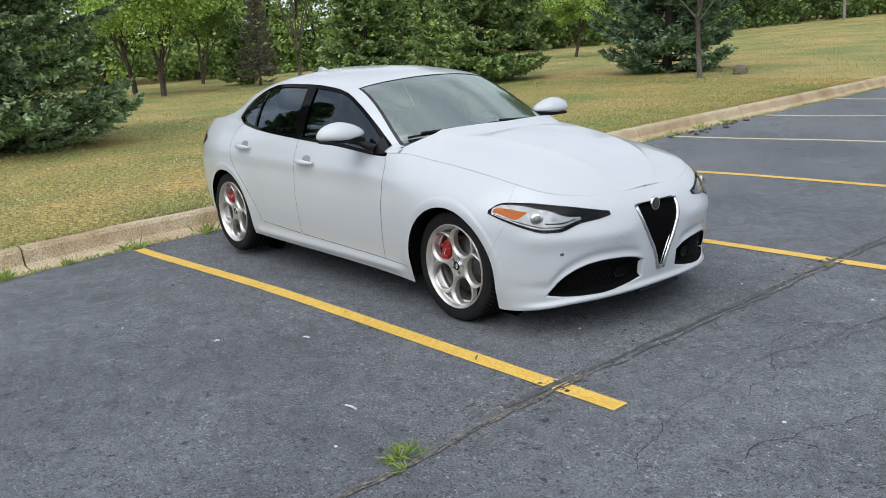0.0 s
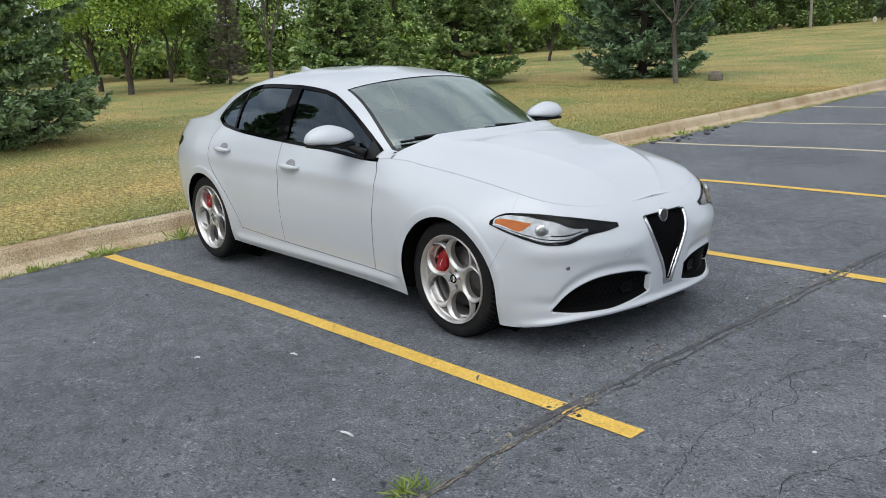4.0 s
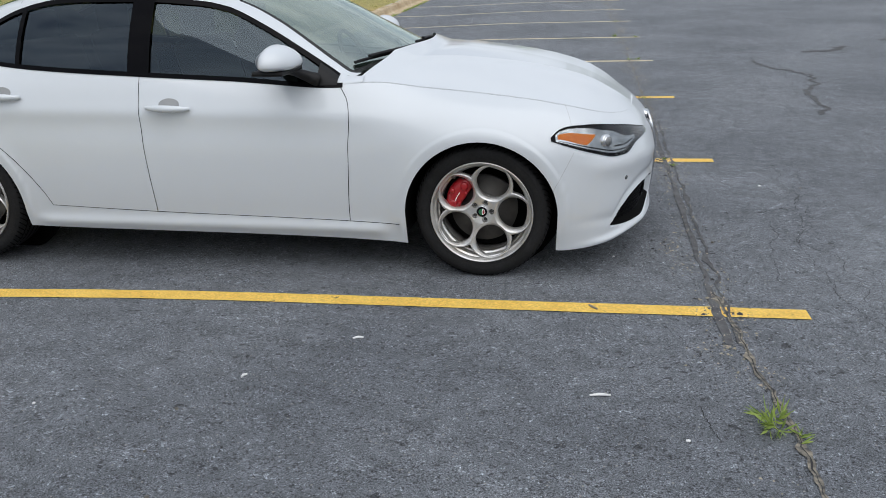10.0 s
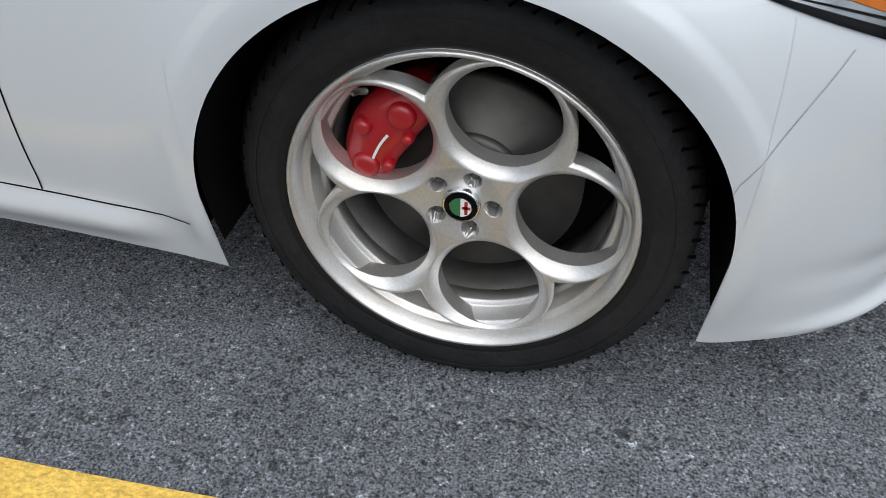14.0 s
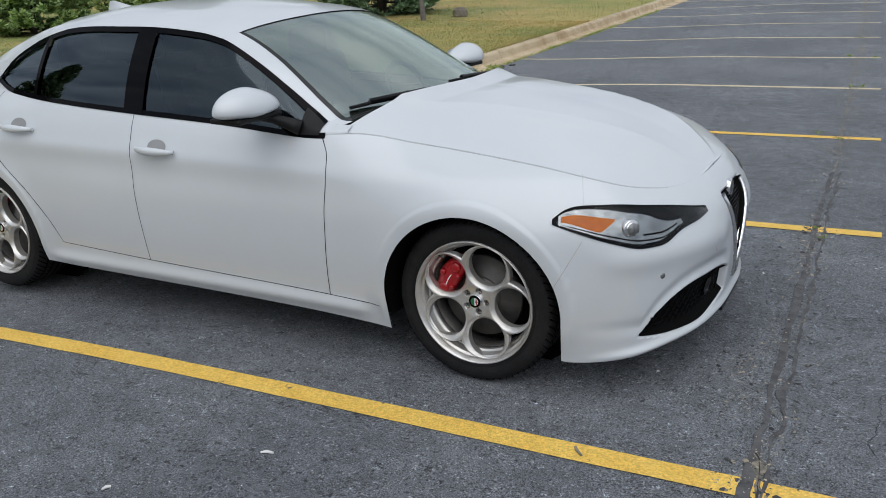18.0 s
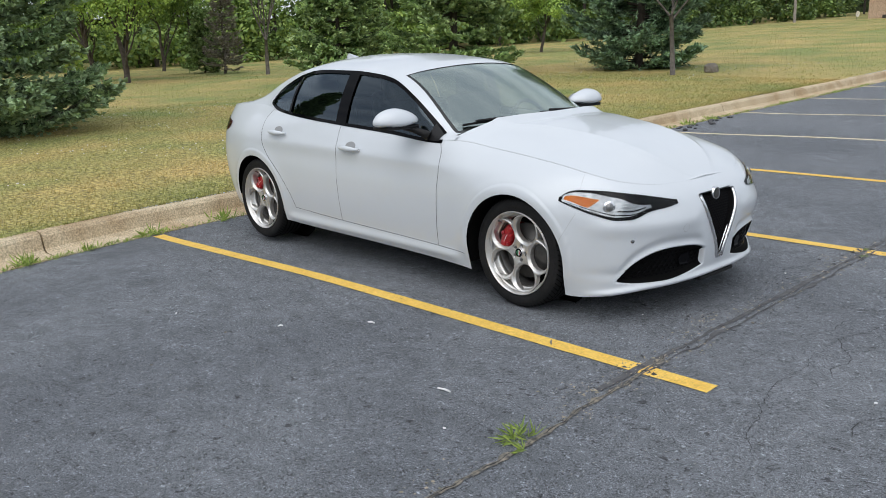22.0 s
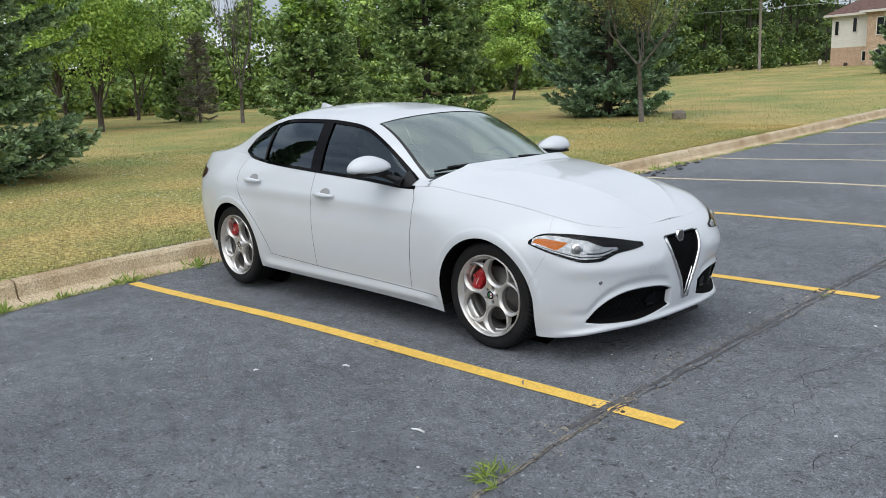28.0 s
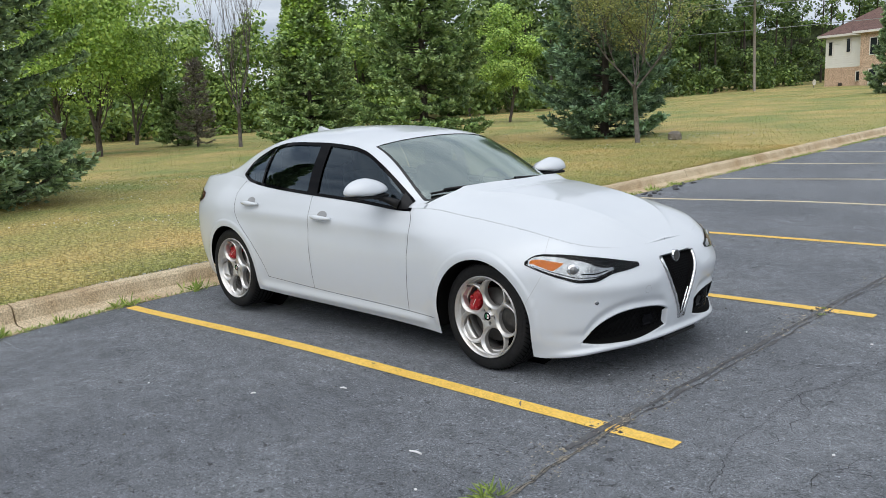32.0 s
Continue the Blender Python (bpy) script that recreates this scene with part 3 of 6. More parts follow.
def skin(p, z, lift=0.0):
    """The body's outer face: a plan outline drawn in above and below its widest height."""
    x, y, n = outline(p)
    zt, zw, zb = Z_TOP(x), Z_WIDE(x), Z_LOW(x)
    off = INSET(x) * max((z - zw) / (zt - zw), 0.0) ** 2.6 if z > zw else TUCK(x) * ((zw - z) / (zw - zb)) ** 2.2
    side = step(0.5, 0.1, x) * step(-3.6, -3.2, x)
    # shoulder crease, hollow door flank and flared arches
    off += side * (0.006 * math.exp(-((z - (0.70 - 0.05 * x * 0.3)) / 0.07) ** 2) * step(0.1, -0.9, x) * step(-2.9, -2.3, x))
    off -= side * 0.006 * math.exp(-((z - (0.81 - 0.012 * (x + 1.2))) / 0.045) ** 2) * step(0.2, -0.8, x) * step(-3.1, -2.5, x)
    for c in (0.0, -2.82):
        r = math.hypot(x - c, z - 0.33)
        off -= (0.009 * math.exp(-((r - 0.40) / 0.055) ** 2) + 0.004 * step(0.425, 0.402, r)) * step(0.14, 0.30, z)
    # sill blade under the doors
    off -= 0.018 * math.exp(-((z - 0.235) / 0.035) ** 2) * step(-0.42, -0.55, x) * step(-2.45, -2.3, x)
    # splitter lip and bumper corner crease
    off -= 0.02 * math.exp(-((z - Z_LOW(x) - 0.012) / 0.02) ** 2) * step(0.42, 0.66, x)
    off -= 0.012 * math.exp(-((z - 0.55) / 0.05) ** 2) * step(0.45, 0.62, x) * step(0.17, 0.30, abs(y))
    off += hollow(x, y, z) - lift
    q = Vector((x, y)) - n * off
    if abs(y) < 1e-6:
        q.y = 0.0
    return Vector((q.x, min(q.y, 0.0), z))


car = tagged(new("car"), "parked white four-door sports saloon with silver alloy wheels", "car")


def span(a, b, d):
    n = max(2, int(abs(b - a) / d) + 1)
    return [a + (b - a) * k / (n - 1) for k in range(n)]


DOOR_LEAD = smooth_curve([0.2, 0.28, 0.64, 0.87, 0.94], [-0.655, -0.655, -0.638, -0.645, -0.695])
DOOR_SPLIT = smooth_curve([0.2, 0.31, 0.69, 1.0], [-1.69, -1.69, -1.71, -1.725])
DOOR_REAR = smooth_curve([0.2, 0.33, 0.57, 0.77, 0.96, 1.08], [-2.27, -2.29, -2.45, -2.66, -2.72, -2.66])
SILL_TOP = smooth_curve([-0.4, -0.67, -1.7, -2.33], [0.272, 0.28, 0.302, 0.325])


BUMPER_END = lambda z: float(np.interp(z, [0.46, 0.64, 0.75, 0.84], [0.344, 0.443, 0.443, 0.443]))


def panel_of(x, z):
    """Which body panel a place of the outer face belongs to."""
    end = ARCH if z < 0.322 else math.sqrt(max(ARCH * ARCH - (z - 0.322) ** 2, 0)) if z < 0.46 else BUMPER_END(z)
    if x > end:
        return "front_bumper"
    if -0.657 > x > -2.288 and z < SILL_TOP(x):
        return "sill"
    if x > DOOR_LEAD(z):
        return "front_fender"
    if x > DOOR_SPLIT(z):
        return "front_door"
    if x > DOOR_REAR(z):
        return "rear_door"
    return "rear_quarter" if x > -3.52 or z > 0.80 else "rear_bumper"


cols = set(span(0, p_of_x(0.60), 0.011)) | set(span(p_of_x(0.60), P_END, 0.022))
for c in (0.0, -2.82):
    for k in range(41):
        cols.add(p_of_x(c + (ARCH - 0.0002) * math.cos(math.pi * k / 40)))
    cols |= {p_of_x(c + ARCH + 0.0008), p_of_x(c - ARCH - 0.0008)}
cols = sorted(cols)
ROWS_Z = 84
skin_pts = np.array([[tuple(skin(p, z_bottom(x) + (Z_TOP(x) - z_bottom(x)) * (k / ROWS_Z))) for k in range(ROWS_Z + 1)] for p, x in ((p, outline(p)[0]) for p in cols)])
step_p = np.array([[tuple(skin(min(p + 0.002, P_END), q[2]) - skin(max(p - 0.002, 0.0), q[2])) for q in row] for p, row in zip(cols, skin_pts)])
step_z = np.array([[tuple(skin(p, q[2] + 0.002) - skin(p, q[2] - 0.002)) for q in row] for p, row in zip(cols, skin_pts)])
du, dv = step_p, step_z
nrm = np.cross(dv, du)
nrm /= np.linalg.norm(nrm, axis=2)[:, :, None] + 1e-12
nrm *= np.sign((nrm * (skin_pts - np.array([-1.5, 0, 0.5]))).sum(2))[:, :, None]
flat_pts, flat_nrm = skin_pts.reshape(-1, 3), nrm.reshape(-1, 3)
by_panel = {}
for q in grid_faces(len(cols), ROWS_Z + 1):
    c = (flat_pts[q[0]] + flat_pts[q[2]]) / 2
    by_panel.setdefault(panel_of(c[0], c[2]), []).append(q)
made = {}
for name, faces in by_panel.items():
    used = sorted({i for q in faces for i in q})
    at = {i: k for k, i in enumerate(used)}
    for sd in (1, -1):
        vs3 = flat_pts[used] * np.array([1, sd, 1])
        fs = [tuple(at[i] for i in (q if sd < 0 else q[::-1])) for q in faces]
        ob = mesh(name, vs3, fs, M_PAINT, car)
        ob.data.normals_split_custom_set_from_vertices([tuple(map(float, n)) for n in flat_nrm[used] * np.array([1, sd, 1])])
        made[name, sd] = ob
front_doors, rear_doors = [made["front_door", 1], made["front_door", -1]], [made["rear_door", 1], made["rear_door", -1]]


def seam(pts, width=0.0032, mat=None):
    """A dark gap drawn as a thin inlay along (x, z) places of the outer face."""
    for sd in (1, -1):
        vs3 = []
        for i, (x, z) in enumerate(pts):
            a, b = pts[max(i - 1, 0)], pts[min(i + 1, len(pts) - 1)]
            tx2, tz2 = b[0] - a[0], b[1] - a[1]
            ln = math.hypot(tx2, tz2)
            for s in (-0.5, 0.5):
                q = skin(p_of_x(x - tz2 / ln * s * width), z + tx2 / ln * s * width, 0.0009)
                vs3.append((q.x, q.y * sd, q.z))
        mesh("panel_gap", vs3, grid_faces(len(pts), 2), mat or M_CAVITY, car, smooth=False)


zz = lambda a, b, n=24: [a + (b - a) * k / n for k in range(n + 1)]
seam([(DOOR_LEAD(z), z) for z in zz(0.282, 0.935)])
seam([(DOOR_SPLIT(z), z) for z in zz(0.303, 0.985)], 0.003)
seam([(DOOR_REAR(z), z) for z in zz(0.327, 1.055)], 0.0036)
seam([(x, SILL_TOP(x)) for x in zz(-0.40, -2.29, 40)], 0.0028)
seam([(BUMPER_END(z), z) for z in zz(0.452, 0.632, 12)], 0.0015, M_SEAM)
seam([(BUMPER_END(z), z) for z in zz(0.745, 0.835, 8)], 0.0013, M_SEAM)
seam([(-3.52, z) for z in zz(0.56, 0.84, 8)], 0.003)

M_FRIT = material("black_glass_border", (0.03, 0.032, 0.032), 0.2, spec=0.35, var=0.2, scale=20)
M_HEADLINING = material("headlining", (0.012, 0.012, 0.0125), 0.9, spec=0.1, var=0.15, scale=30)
# ---- upper body ----
Z_MID = smooth_curve([0.70, 0.62, 0.5, 0.3, 0.0, -0.3, -0.40, -0.52, -0.66, -0.9, -1.16, -1.45, -1.82, -2.1, -2.35, -2.6, -2.85, -3.2, -3.45, -3.7, -3.8],
                     [0.755, 0.815, 0.885, 0.955, 1.015, 1.045, 1.045, 1.095, 1.165, 1.285, 1.39, 1.435, 1.458, 1.458, 1.44, 1.40, 1.325, 1.19, 1.12, 1.085, 1.07])
BEND = smooth_curve([-0.4, -1.2, -1.8, -2.4, -3.2], [0.50, 0.30, 0.0, -0.12, -0.30])
FALL = smooth_curve([-0.4, -1.2, -1.8, -2.4, -3.0, -3.5], [0.10, 0.15, 0.19, 0.17, 0.12, 0.07])
Y_RAIL = smooth_curve([-0.6, -0.9, -1.3, -1.9, -2.5, -3.0, -3.5], [0.725, 0.685, 0.645, 0.635, 0.62, 0.605, 0.60])


def top(m, f, lift=0.0):
    """The roof and screens: m along the middle line, f across (1 at the rail)."""
    y = f * Y_RAIL(m - BEND(m) * 0.40)
    x = m - BEND(m) * y * y
    return Vector((x, -y, Z_MID(m) - FALL(m) * y * y - 0.02 * abs(f) ** 8 + lift))


rail_m = span(-0.40, -3.44, 0.02)
rail_pts = [top(m, 1.0) for m in rail_m]
rail_x, rail_y, rail_z = (np.array([p[k] for p in rail_pts]) for k in range(3))


def glass_side(x, h, lift=0.0):
    """The flank over the belt line: h 0 at the belt, 1 at the roof rail."""
    b = skin(p_of_x(x), Z_TOP(x))
    r = Vector((x, float(np.interp(-x, -rail_x, rail_y)), float(np.interp(-x, -rail_x, rail_z))))
    q = b.lerp(r, h)
    q.y -= 0.018 * math.sin(math.pi * h) + lift
    q.z += 0.25 * lift
    return q


ys = [k / 12 for k in range(-12, 13)]


def screen_edge(m):
    """How far the windscreen reaches across, the pillar beyond it thinning towards its foot."""
    return 0.90 + 0.058 * step(-1.05, -0.42, m)


roof = sheet("roof", lambda m, f: top(m, f), span(-1.145, -2.52, 0.04), ys, M_PAINT, car)
windscreen = sheet("windscreen", lambda m, f: top(m, f * screen_edge(m), -0.004), span(-0.385, -1.145, 0.04), ys, M_WINDSCREEN, car, "greenish windscreen reflecting clouds")
band = sheet("sunstrip", lambda m, f: top(m, f * 0.22 * math.cos(min((-1.145 - m) / -0.10, 1.0) * 1.1), -0.008), span(-1.04, -1.145, 0.015), [k / 8 for k in range(-8, 9)], M_FRIT, windscreen, "dark sensor patch behind the glass")
rear_screen = sheet("rear_window", lambda m, f: top(m, f * 0.86, -0.003), span(-2.52, -3.12, 0.04), ys, M_SIDEGLASS, car, "tinted rear window")
for sd in (1, -1):
    sheet("windscreen_pillar", lambda m, f: top(m, screen_edge(m) + (1 - screen_edge(m)) * f, 0.0), span(-0.36, -1.145, 0.03), [0, 0.3, 0.6, 0.8, 1.0], M_PAINT, car, side=sd)
    sheet("windscreen_border", lambda m, f: top(m, screen_edge(m) + f, -0.002), span(-0.38, -1.14, 0.03), [-0.028, -0.012, 0.004], M_FRIT, windscreen, side=sd)
    sheet("rear_pillar", lambda m, f: top(m, f, 0.0), span(-2.52, -3.44, 0.04), [0.86, 0.90, 0.94, 0.97, 1.0], M_PAINT, car, side=sd)

WIN_TOP = smooth_curve([-0.76, -0.95, -1.3, -1.7, -2.1, -2.35, -2.55, -2.68, -2.745], [0.90, 0.955, 0.965, 0.97, 0.965, 0.94, 0.80, 0.56, 0.22])
WIN_LO = smooth_curve([-0.76, -2.5, -2.66, -2.745], [0.025, 0.025, 0.06, 0.19])


def side_h(x):
    """Height of the flank between belt and rail."""
    return max(float(np.interp(-x, -rail_x, rail_z)) - Z_TOP(x), 0.02)


def WIN_HI(x):
    return 1 - 0.010 / side_h(x) if x > -1.3 else WIN_TOP(x)


def side_patch(name, x0, x1, lo, hi, lift, mat, parent, label="", d=0.03, n=8):
    return [sheet(name, lambda x, h: glass_side(x, lo(x) + (hi(x) - lo(x)) * h, lift), span(x0, x1, d), [k / n for k in range(n + 1)], mat, parent[0] if sd > 0 else parent[1], label, side=sd) for sd in (1, -1)]


both = (car, car)
side_patch("roof_rail", -0.70, -2.745, lambda x: WIN_HI(x), lambda x: 1.0, 0.0, M_PAINT, both, d=0.015, n=6)
side_patch("belt_panel", -0.62, -2.745, lambda x: 0.0, lambda x: WIN_LO(x), 0.0, M_PAINT, both, d=0.03, n=2)
side_patch("pillar_base", -0.58, -0.76, lambda x: 0.0, lambda x: 1.0, 0.0, M_PAINT, both, d=0.02)
side_patch("rear_roof_pillar", -2.745, -3.42, lambda x: 0.0, lambda x: 1.0, 0.0, M_PAINT, both, d=0.02)
# black surrounds
side_patch("window_trim", -0.675, -2.752, lambda x: WIN_LO(x) - 0.013 / side_h(x), lambda x: WIN_LO(x) + 0.009 / side_h(x), 0.004, M_GLOSSBLACK, both, "gloss black window surround", n=3, d=0.02)
side_patch("window_trim", -0.70, -2.752, lambda x: max(WIN_HI(x) - 0.014 / side_h(x), -0.1), lambda x: WIN_HI(x) + 0.009 / side_h(x), 0.005, M_GLOSSBLACK, both, "gloss black window surround", n=4, d=0.015)
side_patch("door_pillar", -1.672, -1.788, lambda x: WIN_LO(x) - 0.02, lambda x: WIN_HI(x), 0.006, M_GLOSSBLACK, both, "gloss black pillar between the doors", n=8, d=0.02)
side_patch("mirror_triangle", -0.70, -0.80, lambda x: WIN_LO(x) - 0.02, lambda x: WIN_HI(x), 0.007, M_BLACKPL, both, n=6, d=0.02)
side_patch("quarter_divider", -2.40, -2.425, lambda x: WIN_LO(x), lambda x: WIN_HI(x), 0.006, M_GLOSSBLACK, both, n=6, d=0.012)
side_patch("side_window", -0.78, -1.68, lambda x: WIN_LO(x), lambda x: WIN_HI(x), -0.004, M_FRONTGLASS, front_doors, "tinted side window")
side_patch("side_window", -1.778, -2.40, lambda x: WIN_LO(x), lambda x: WIN_HI(x), -0.004, M_SIDEGLASS, rear_doors, "tinted side window")
side_patch("quarter_window", -2.42, -2.73, lambda x: WIN_LO(x) + 0.01, lambda x: WIN_HI(x) - 0.02, -0.004, M_SIDEGLASS, both, "tinted quarter window", d=0.02)


# bonnet and boot lid
def lid(p, f):
    e = skin(p, Z_TOP(outline(p)[0]))
    g, sgn = abs(1 - f), (1 if f <= 1 else -1)
    back = 0.23 * (1 - g * g) * step(-0.05, -0.60, e.x)
    x = e.x + back
    zc = Z_MID(max(min(e.x + back * 0.6, 0.70), -3.80)) if e.x > -0.8 else Z_MID(e.x)
    z = e.z + max(zc - e.z, 0.0) * (1 - g**2.3)
    if e.x > -0.7:
        gc = 0.60 - 0.24 * (e.x + 0.5) / 1.15
        z += 0.019 * math.exp(-abs(g - gc) / (0.20 if g < gc else 0.055)) * step(0.74, 0.45, e.x)
    return Vector((x, e.y * g * sgn, z))


bonnet = sheet("bonnet", lid, span(0.004, p_of_x(-0.63), 0.02), [0.0012 + 1.9976 * (k / 96) for k in range(97)], M_PAINT, car)
sheet("boot_lid", lid, span(p_of_x(-2.98), P_END - 0.002, 0.025), [2 * k / 36 for k in range(37)], M_PAINT, car)
sheet("boot_lid", lambda m, f: top(m, f * 0.86, 0.001), span(-3.12, -3.44, 0.03), ys, M_PAINT, car)
for f0 in (0.004, 1.9928):
    sheet("bonnet_gap", lambda p, f: lid(p, f) + Vector((0, 0, 0.0012)), span(0.01, p_of_x(-0.60), 0.02), [f0, f0 + 0.0024], M_SEAM, bonnet)


def cowl(f, h):
    y = f * 0.70
    z0 = lid(p_of_x(-0.63), 1 - abs(f))
    s = top(-0.40, f * 0.95, -0.012)
    return Vector((z0.x * (1 - h) + s.x * h - 0.0, -y, (z0.z - 0.012) * (1 - h) + s.z * h))


sheet("windscreen_border", lambda m, f: top(m, f * (screen_edge(m) - 0.01), -0.002), [-0.386, -0.40, -0.415, -0.43], ys, M_FRIT, windscreen)
sheet("cowl", cowl, [k / 14 for k in range(-14, 15)], [-0.15, 0, 0.33, 0.66, 1], M_BLACKPL, car, "black plastic scuttle panel")
for y0, y1, m1 in ((-0.46, 0.10, -0.46), (0.10, 0.62, -0.46)):
    pts = [top(-0.405 - 0.05 * k / 8, (y0 + (y1 - y0) * k / 8) / 0.70, 0.014) for k in range(9)]
    v, f = tube(pts, [0.008] * 9, 6)
    w = mesh("wiper", v, f, M_BLACKPL, car, "black wiper resting on the windscreen")
    v, f = tube([p + Vector((0.012, 0, 0.012)) for p in pts[1:8]], [0.011] * 7, 6)
    mesh("wiper_arm", v, f, M_BLACKPL, w)

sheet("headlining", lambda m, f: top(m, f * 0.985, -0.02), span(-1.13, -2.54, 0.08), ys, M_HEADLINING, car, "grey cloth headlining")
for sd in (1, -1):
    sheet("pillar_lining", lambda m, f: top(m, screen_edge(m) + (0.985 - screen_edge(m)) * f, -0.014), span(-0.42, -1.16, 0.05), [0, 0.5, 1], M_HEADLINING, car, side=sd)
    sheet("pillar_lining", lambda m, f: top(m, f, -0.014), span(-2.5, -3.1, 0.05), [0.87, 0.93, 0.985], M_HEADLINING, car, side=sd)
# closed inside: dark shell, floor, seats, dashboard, wheel
part("underbody", box((4.0, 1.06, 0.10), (-1.48, 0, 0.245), 0.03), M_CAVITY, car)
part("underbody", box((1.98, 1.62, 0.06), (-1.41, 0, 0.225), 0.02), M_CAVITY, car)
part("underbody", box((0.24, 1.15, 0.05), (0.50, 0, 0.225), 0.02), M_CAVITY, car)
part("underbody", box((0.40, 1.3, 0.05), (-3.42, 0, 0.28), 0.02), M_CAVITY, car)
for sd in (1, -1):
    sheet("inner_shell", lambda p, h: skin(p, (Z_TOP(outline(p)[0]) - 0.03) * h + 0.30 * (1 - h), -0.03) if not (abs(outline(p)[0]) < 0.40 or abs(outline(p)[0] + 2.82) < 0.40) else skin(p, (Z_TOP(outline(p)[0]) - 0.03) * h + 0.74 * (1 - h), -0.03), span(0.02, P_END - 0.02, 0.04), [0, 0.5, 1], M_CAVITY, car, side=sd)
    for c in (0.0, -2.82):
        vs3 = [(c + (ARCH + 0.006) * math.cos(a), -sd * (y or abs(skin(p_of_x(c + ARCH * math.cos(a)), max(0.322 + ARCH * math.sin(a), 0.26)).y) - 0.02), 0.322 + (ARCH + 0.006) * math.sin(a)) for a in [math.pi * (-0.08 + 1.16 * k / 24) for k in range(25)] for y in (0, 0.55)]
        mesh("arch_liner", vs3, grid_faces(25, 2), M_CAVITY, car)
        vs3 = [(c, -sd * 0.56, 0.33)] + [(c + 0.385 * math.cos(a), -sd * 0.555, 0.322 + 0.385 * math.sin(a)) for a in [2 * math.pi * k / 24 for k in range(24)]]
        mesh("arch_wall", vs3, [(0, 1 + k, 1 + (k + 1) % 24) for k in range(24)], M_CAVITY, car, smooth=False)
for x, y in ((-1.35, -0.37), (-1.35, 0.37), (-2.3, -0.37), (-2.3, 0.37)):
    seat = part("seat", box((0.5, 0.5, 0.24), (x + 0.15, y, 0.50), 0.06, 3), M_INTERIOR, car, "dark seat", True)
    part("backrest", box((0.14, 0.48, 0.62), (x - 0.16, y, 0.84), 0.05, 3, Matrix.Rotation(radians(-14), 4, "Y")), M_INTERIOR, seat, smooth=True)
    part("headrest", box((0.10, 0.26, 0.17), (x - 0.25, y, 1.205), 0.045, 3), M_INTERIOR, seat, smooth=True)
part("dashboard", box((0.34, 1.36, 0.30), (-0.66, 0, 0.82), 0.08, 4), M_INTERIOR, car, "dark dashboard", True)
v, f = lathe([(0.185 + 0.014 * math.cos(a), 0.014 * math.sin(a)) for a in [2 * math.pi * k / 8 for k in range(8)]], 32)
ob = mesh("steering_wheel", v, f, M_INTERIOR, car, "dark steering wheel")
ob.matrix_local = pose(-0.95, 0.37, 0.93, 0, 0, 0) @ Matrix.Rotation(radians(65), 4, "Y") @ Matrix.Rotation(radians(90), 4, "X")
vs3 = [(x, y, 0.33) for x in (-0.6, -2.9) for y in (-0.8, 0.8)]
mesh("cabin_floor", vs3, [(0, 1, 3, 2)], M_INTERIOR, car)

# fin on the roof
v = [(-2.50, 0.0, 1.424), (-2.70, 0.03, 1.385), (-2.70, -0.03, 1.385), (-2.665, 0, 1.462), (-2.70, 0, 1.46), (-2.55, 0.022, 1.41), (-2.55, -0.022, 1.41)]
mesh("aerial_fin", v, [(0, 5, 3), (0, 3, 6), (5, 1, 4, 3), (6, 3, 4, 2), (1, 2, 4)], M_PAINT, car, "white shark fin aerial")


def on_skin(name, y0, y1, lo, hi, lift, mat, parent, label="", n=16, rows=6, by_x=False, thick=0.0, sides=(1, -1)):
    """A piece laid on the body between two heights; across by y on the nose, or by x on the flank."""
    conv = p_of_x if by_x else p_of_y
    return [sheet(name, lambda q, h: skin(conv(q), lo(q) + (hi(q) - lo(q)) * h, lift), span(y0, y1, abs(y1 - y0) / n), [k / rows for k in range(rows + 1)], mat, parent[0 if sd > 0 else 1], label, side=sd, thick=thick) for sd in sides]


# headlamps: a long wedge round the corner, by x
def hp(q):
    """Along the lamp: 0 at the tip on the wing, 1 at the inner end by the grille."""
    a, b = p_of_x(0.335), p_of_y(0.375)
    return a + (b - a) * q


HL_HI = smooth_curve([0, 0.06, 0.25, 0.6, 1.0], [0.702, 0.731, 0.742, 0.718, 0.668])
HL_LO = smooth_curve([0, 0.12, 0.3, 0.46, 0.55, 0.72, 0.9, 1.0], [0.692, 0.662, 0.622, 0.597, 0.597, 0.632, 0.646, 0.656])


def lamp_patch(name, q0, q1, lo, hi, lift, mat, parent, label="", n=20, rows=6):
    return [sheet(name, lambda q, h: skin(hp(q), lo(q) + (hi(q) - lo(q)) * h, lift), span(q0, q1, abs(q1 - q0) / n), [k / rows for k in range(rows + 1)], mat, parent[k2], label, side=sd) for k2, sd in enumerate((1, -1))]


lamps = lamp_patch("headlight", 0.0, 1.0, lambda q: HL_LO(q) - 0.004, lambda q: HL_HI(q) + 0.004, 0.003, M_GLOSSBLACK, both, "dark headlight housing with amber marker", n=50)
HL = lambda q, h: HL_LO(q) + (HL_HI(q) - HL_LO(q)) * h
lamp_patch("reflector", 0.03, 0.46, lambda q: HL(q, 0.09), lambda q: HL(q, 0.92 - 0.09 * step(0.2, 0.45, q)), 0.0045, M_SILVERLAMP, lamps, "bright lamp reflector")
lamp_patch("reflector", 0.45, 0.735, lambda q: HL(q, 0.10 + 0.10 * step(0.5, 0.7, q)), lambda q: HL(q, 0.83 - 0.40 * step(0.45, 0.735, q)), 0.0045, M_SILVERLAMP, lamps, "bright lamp reflector")
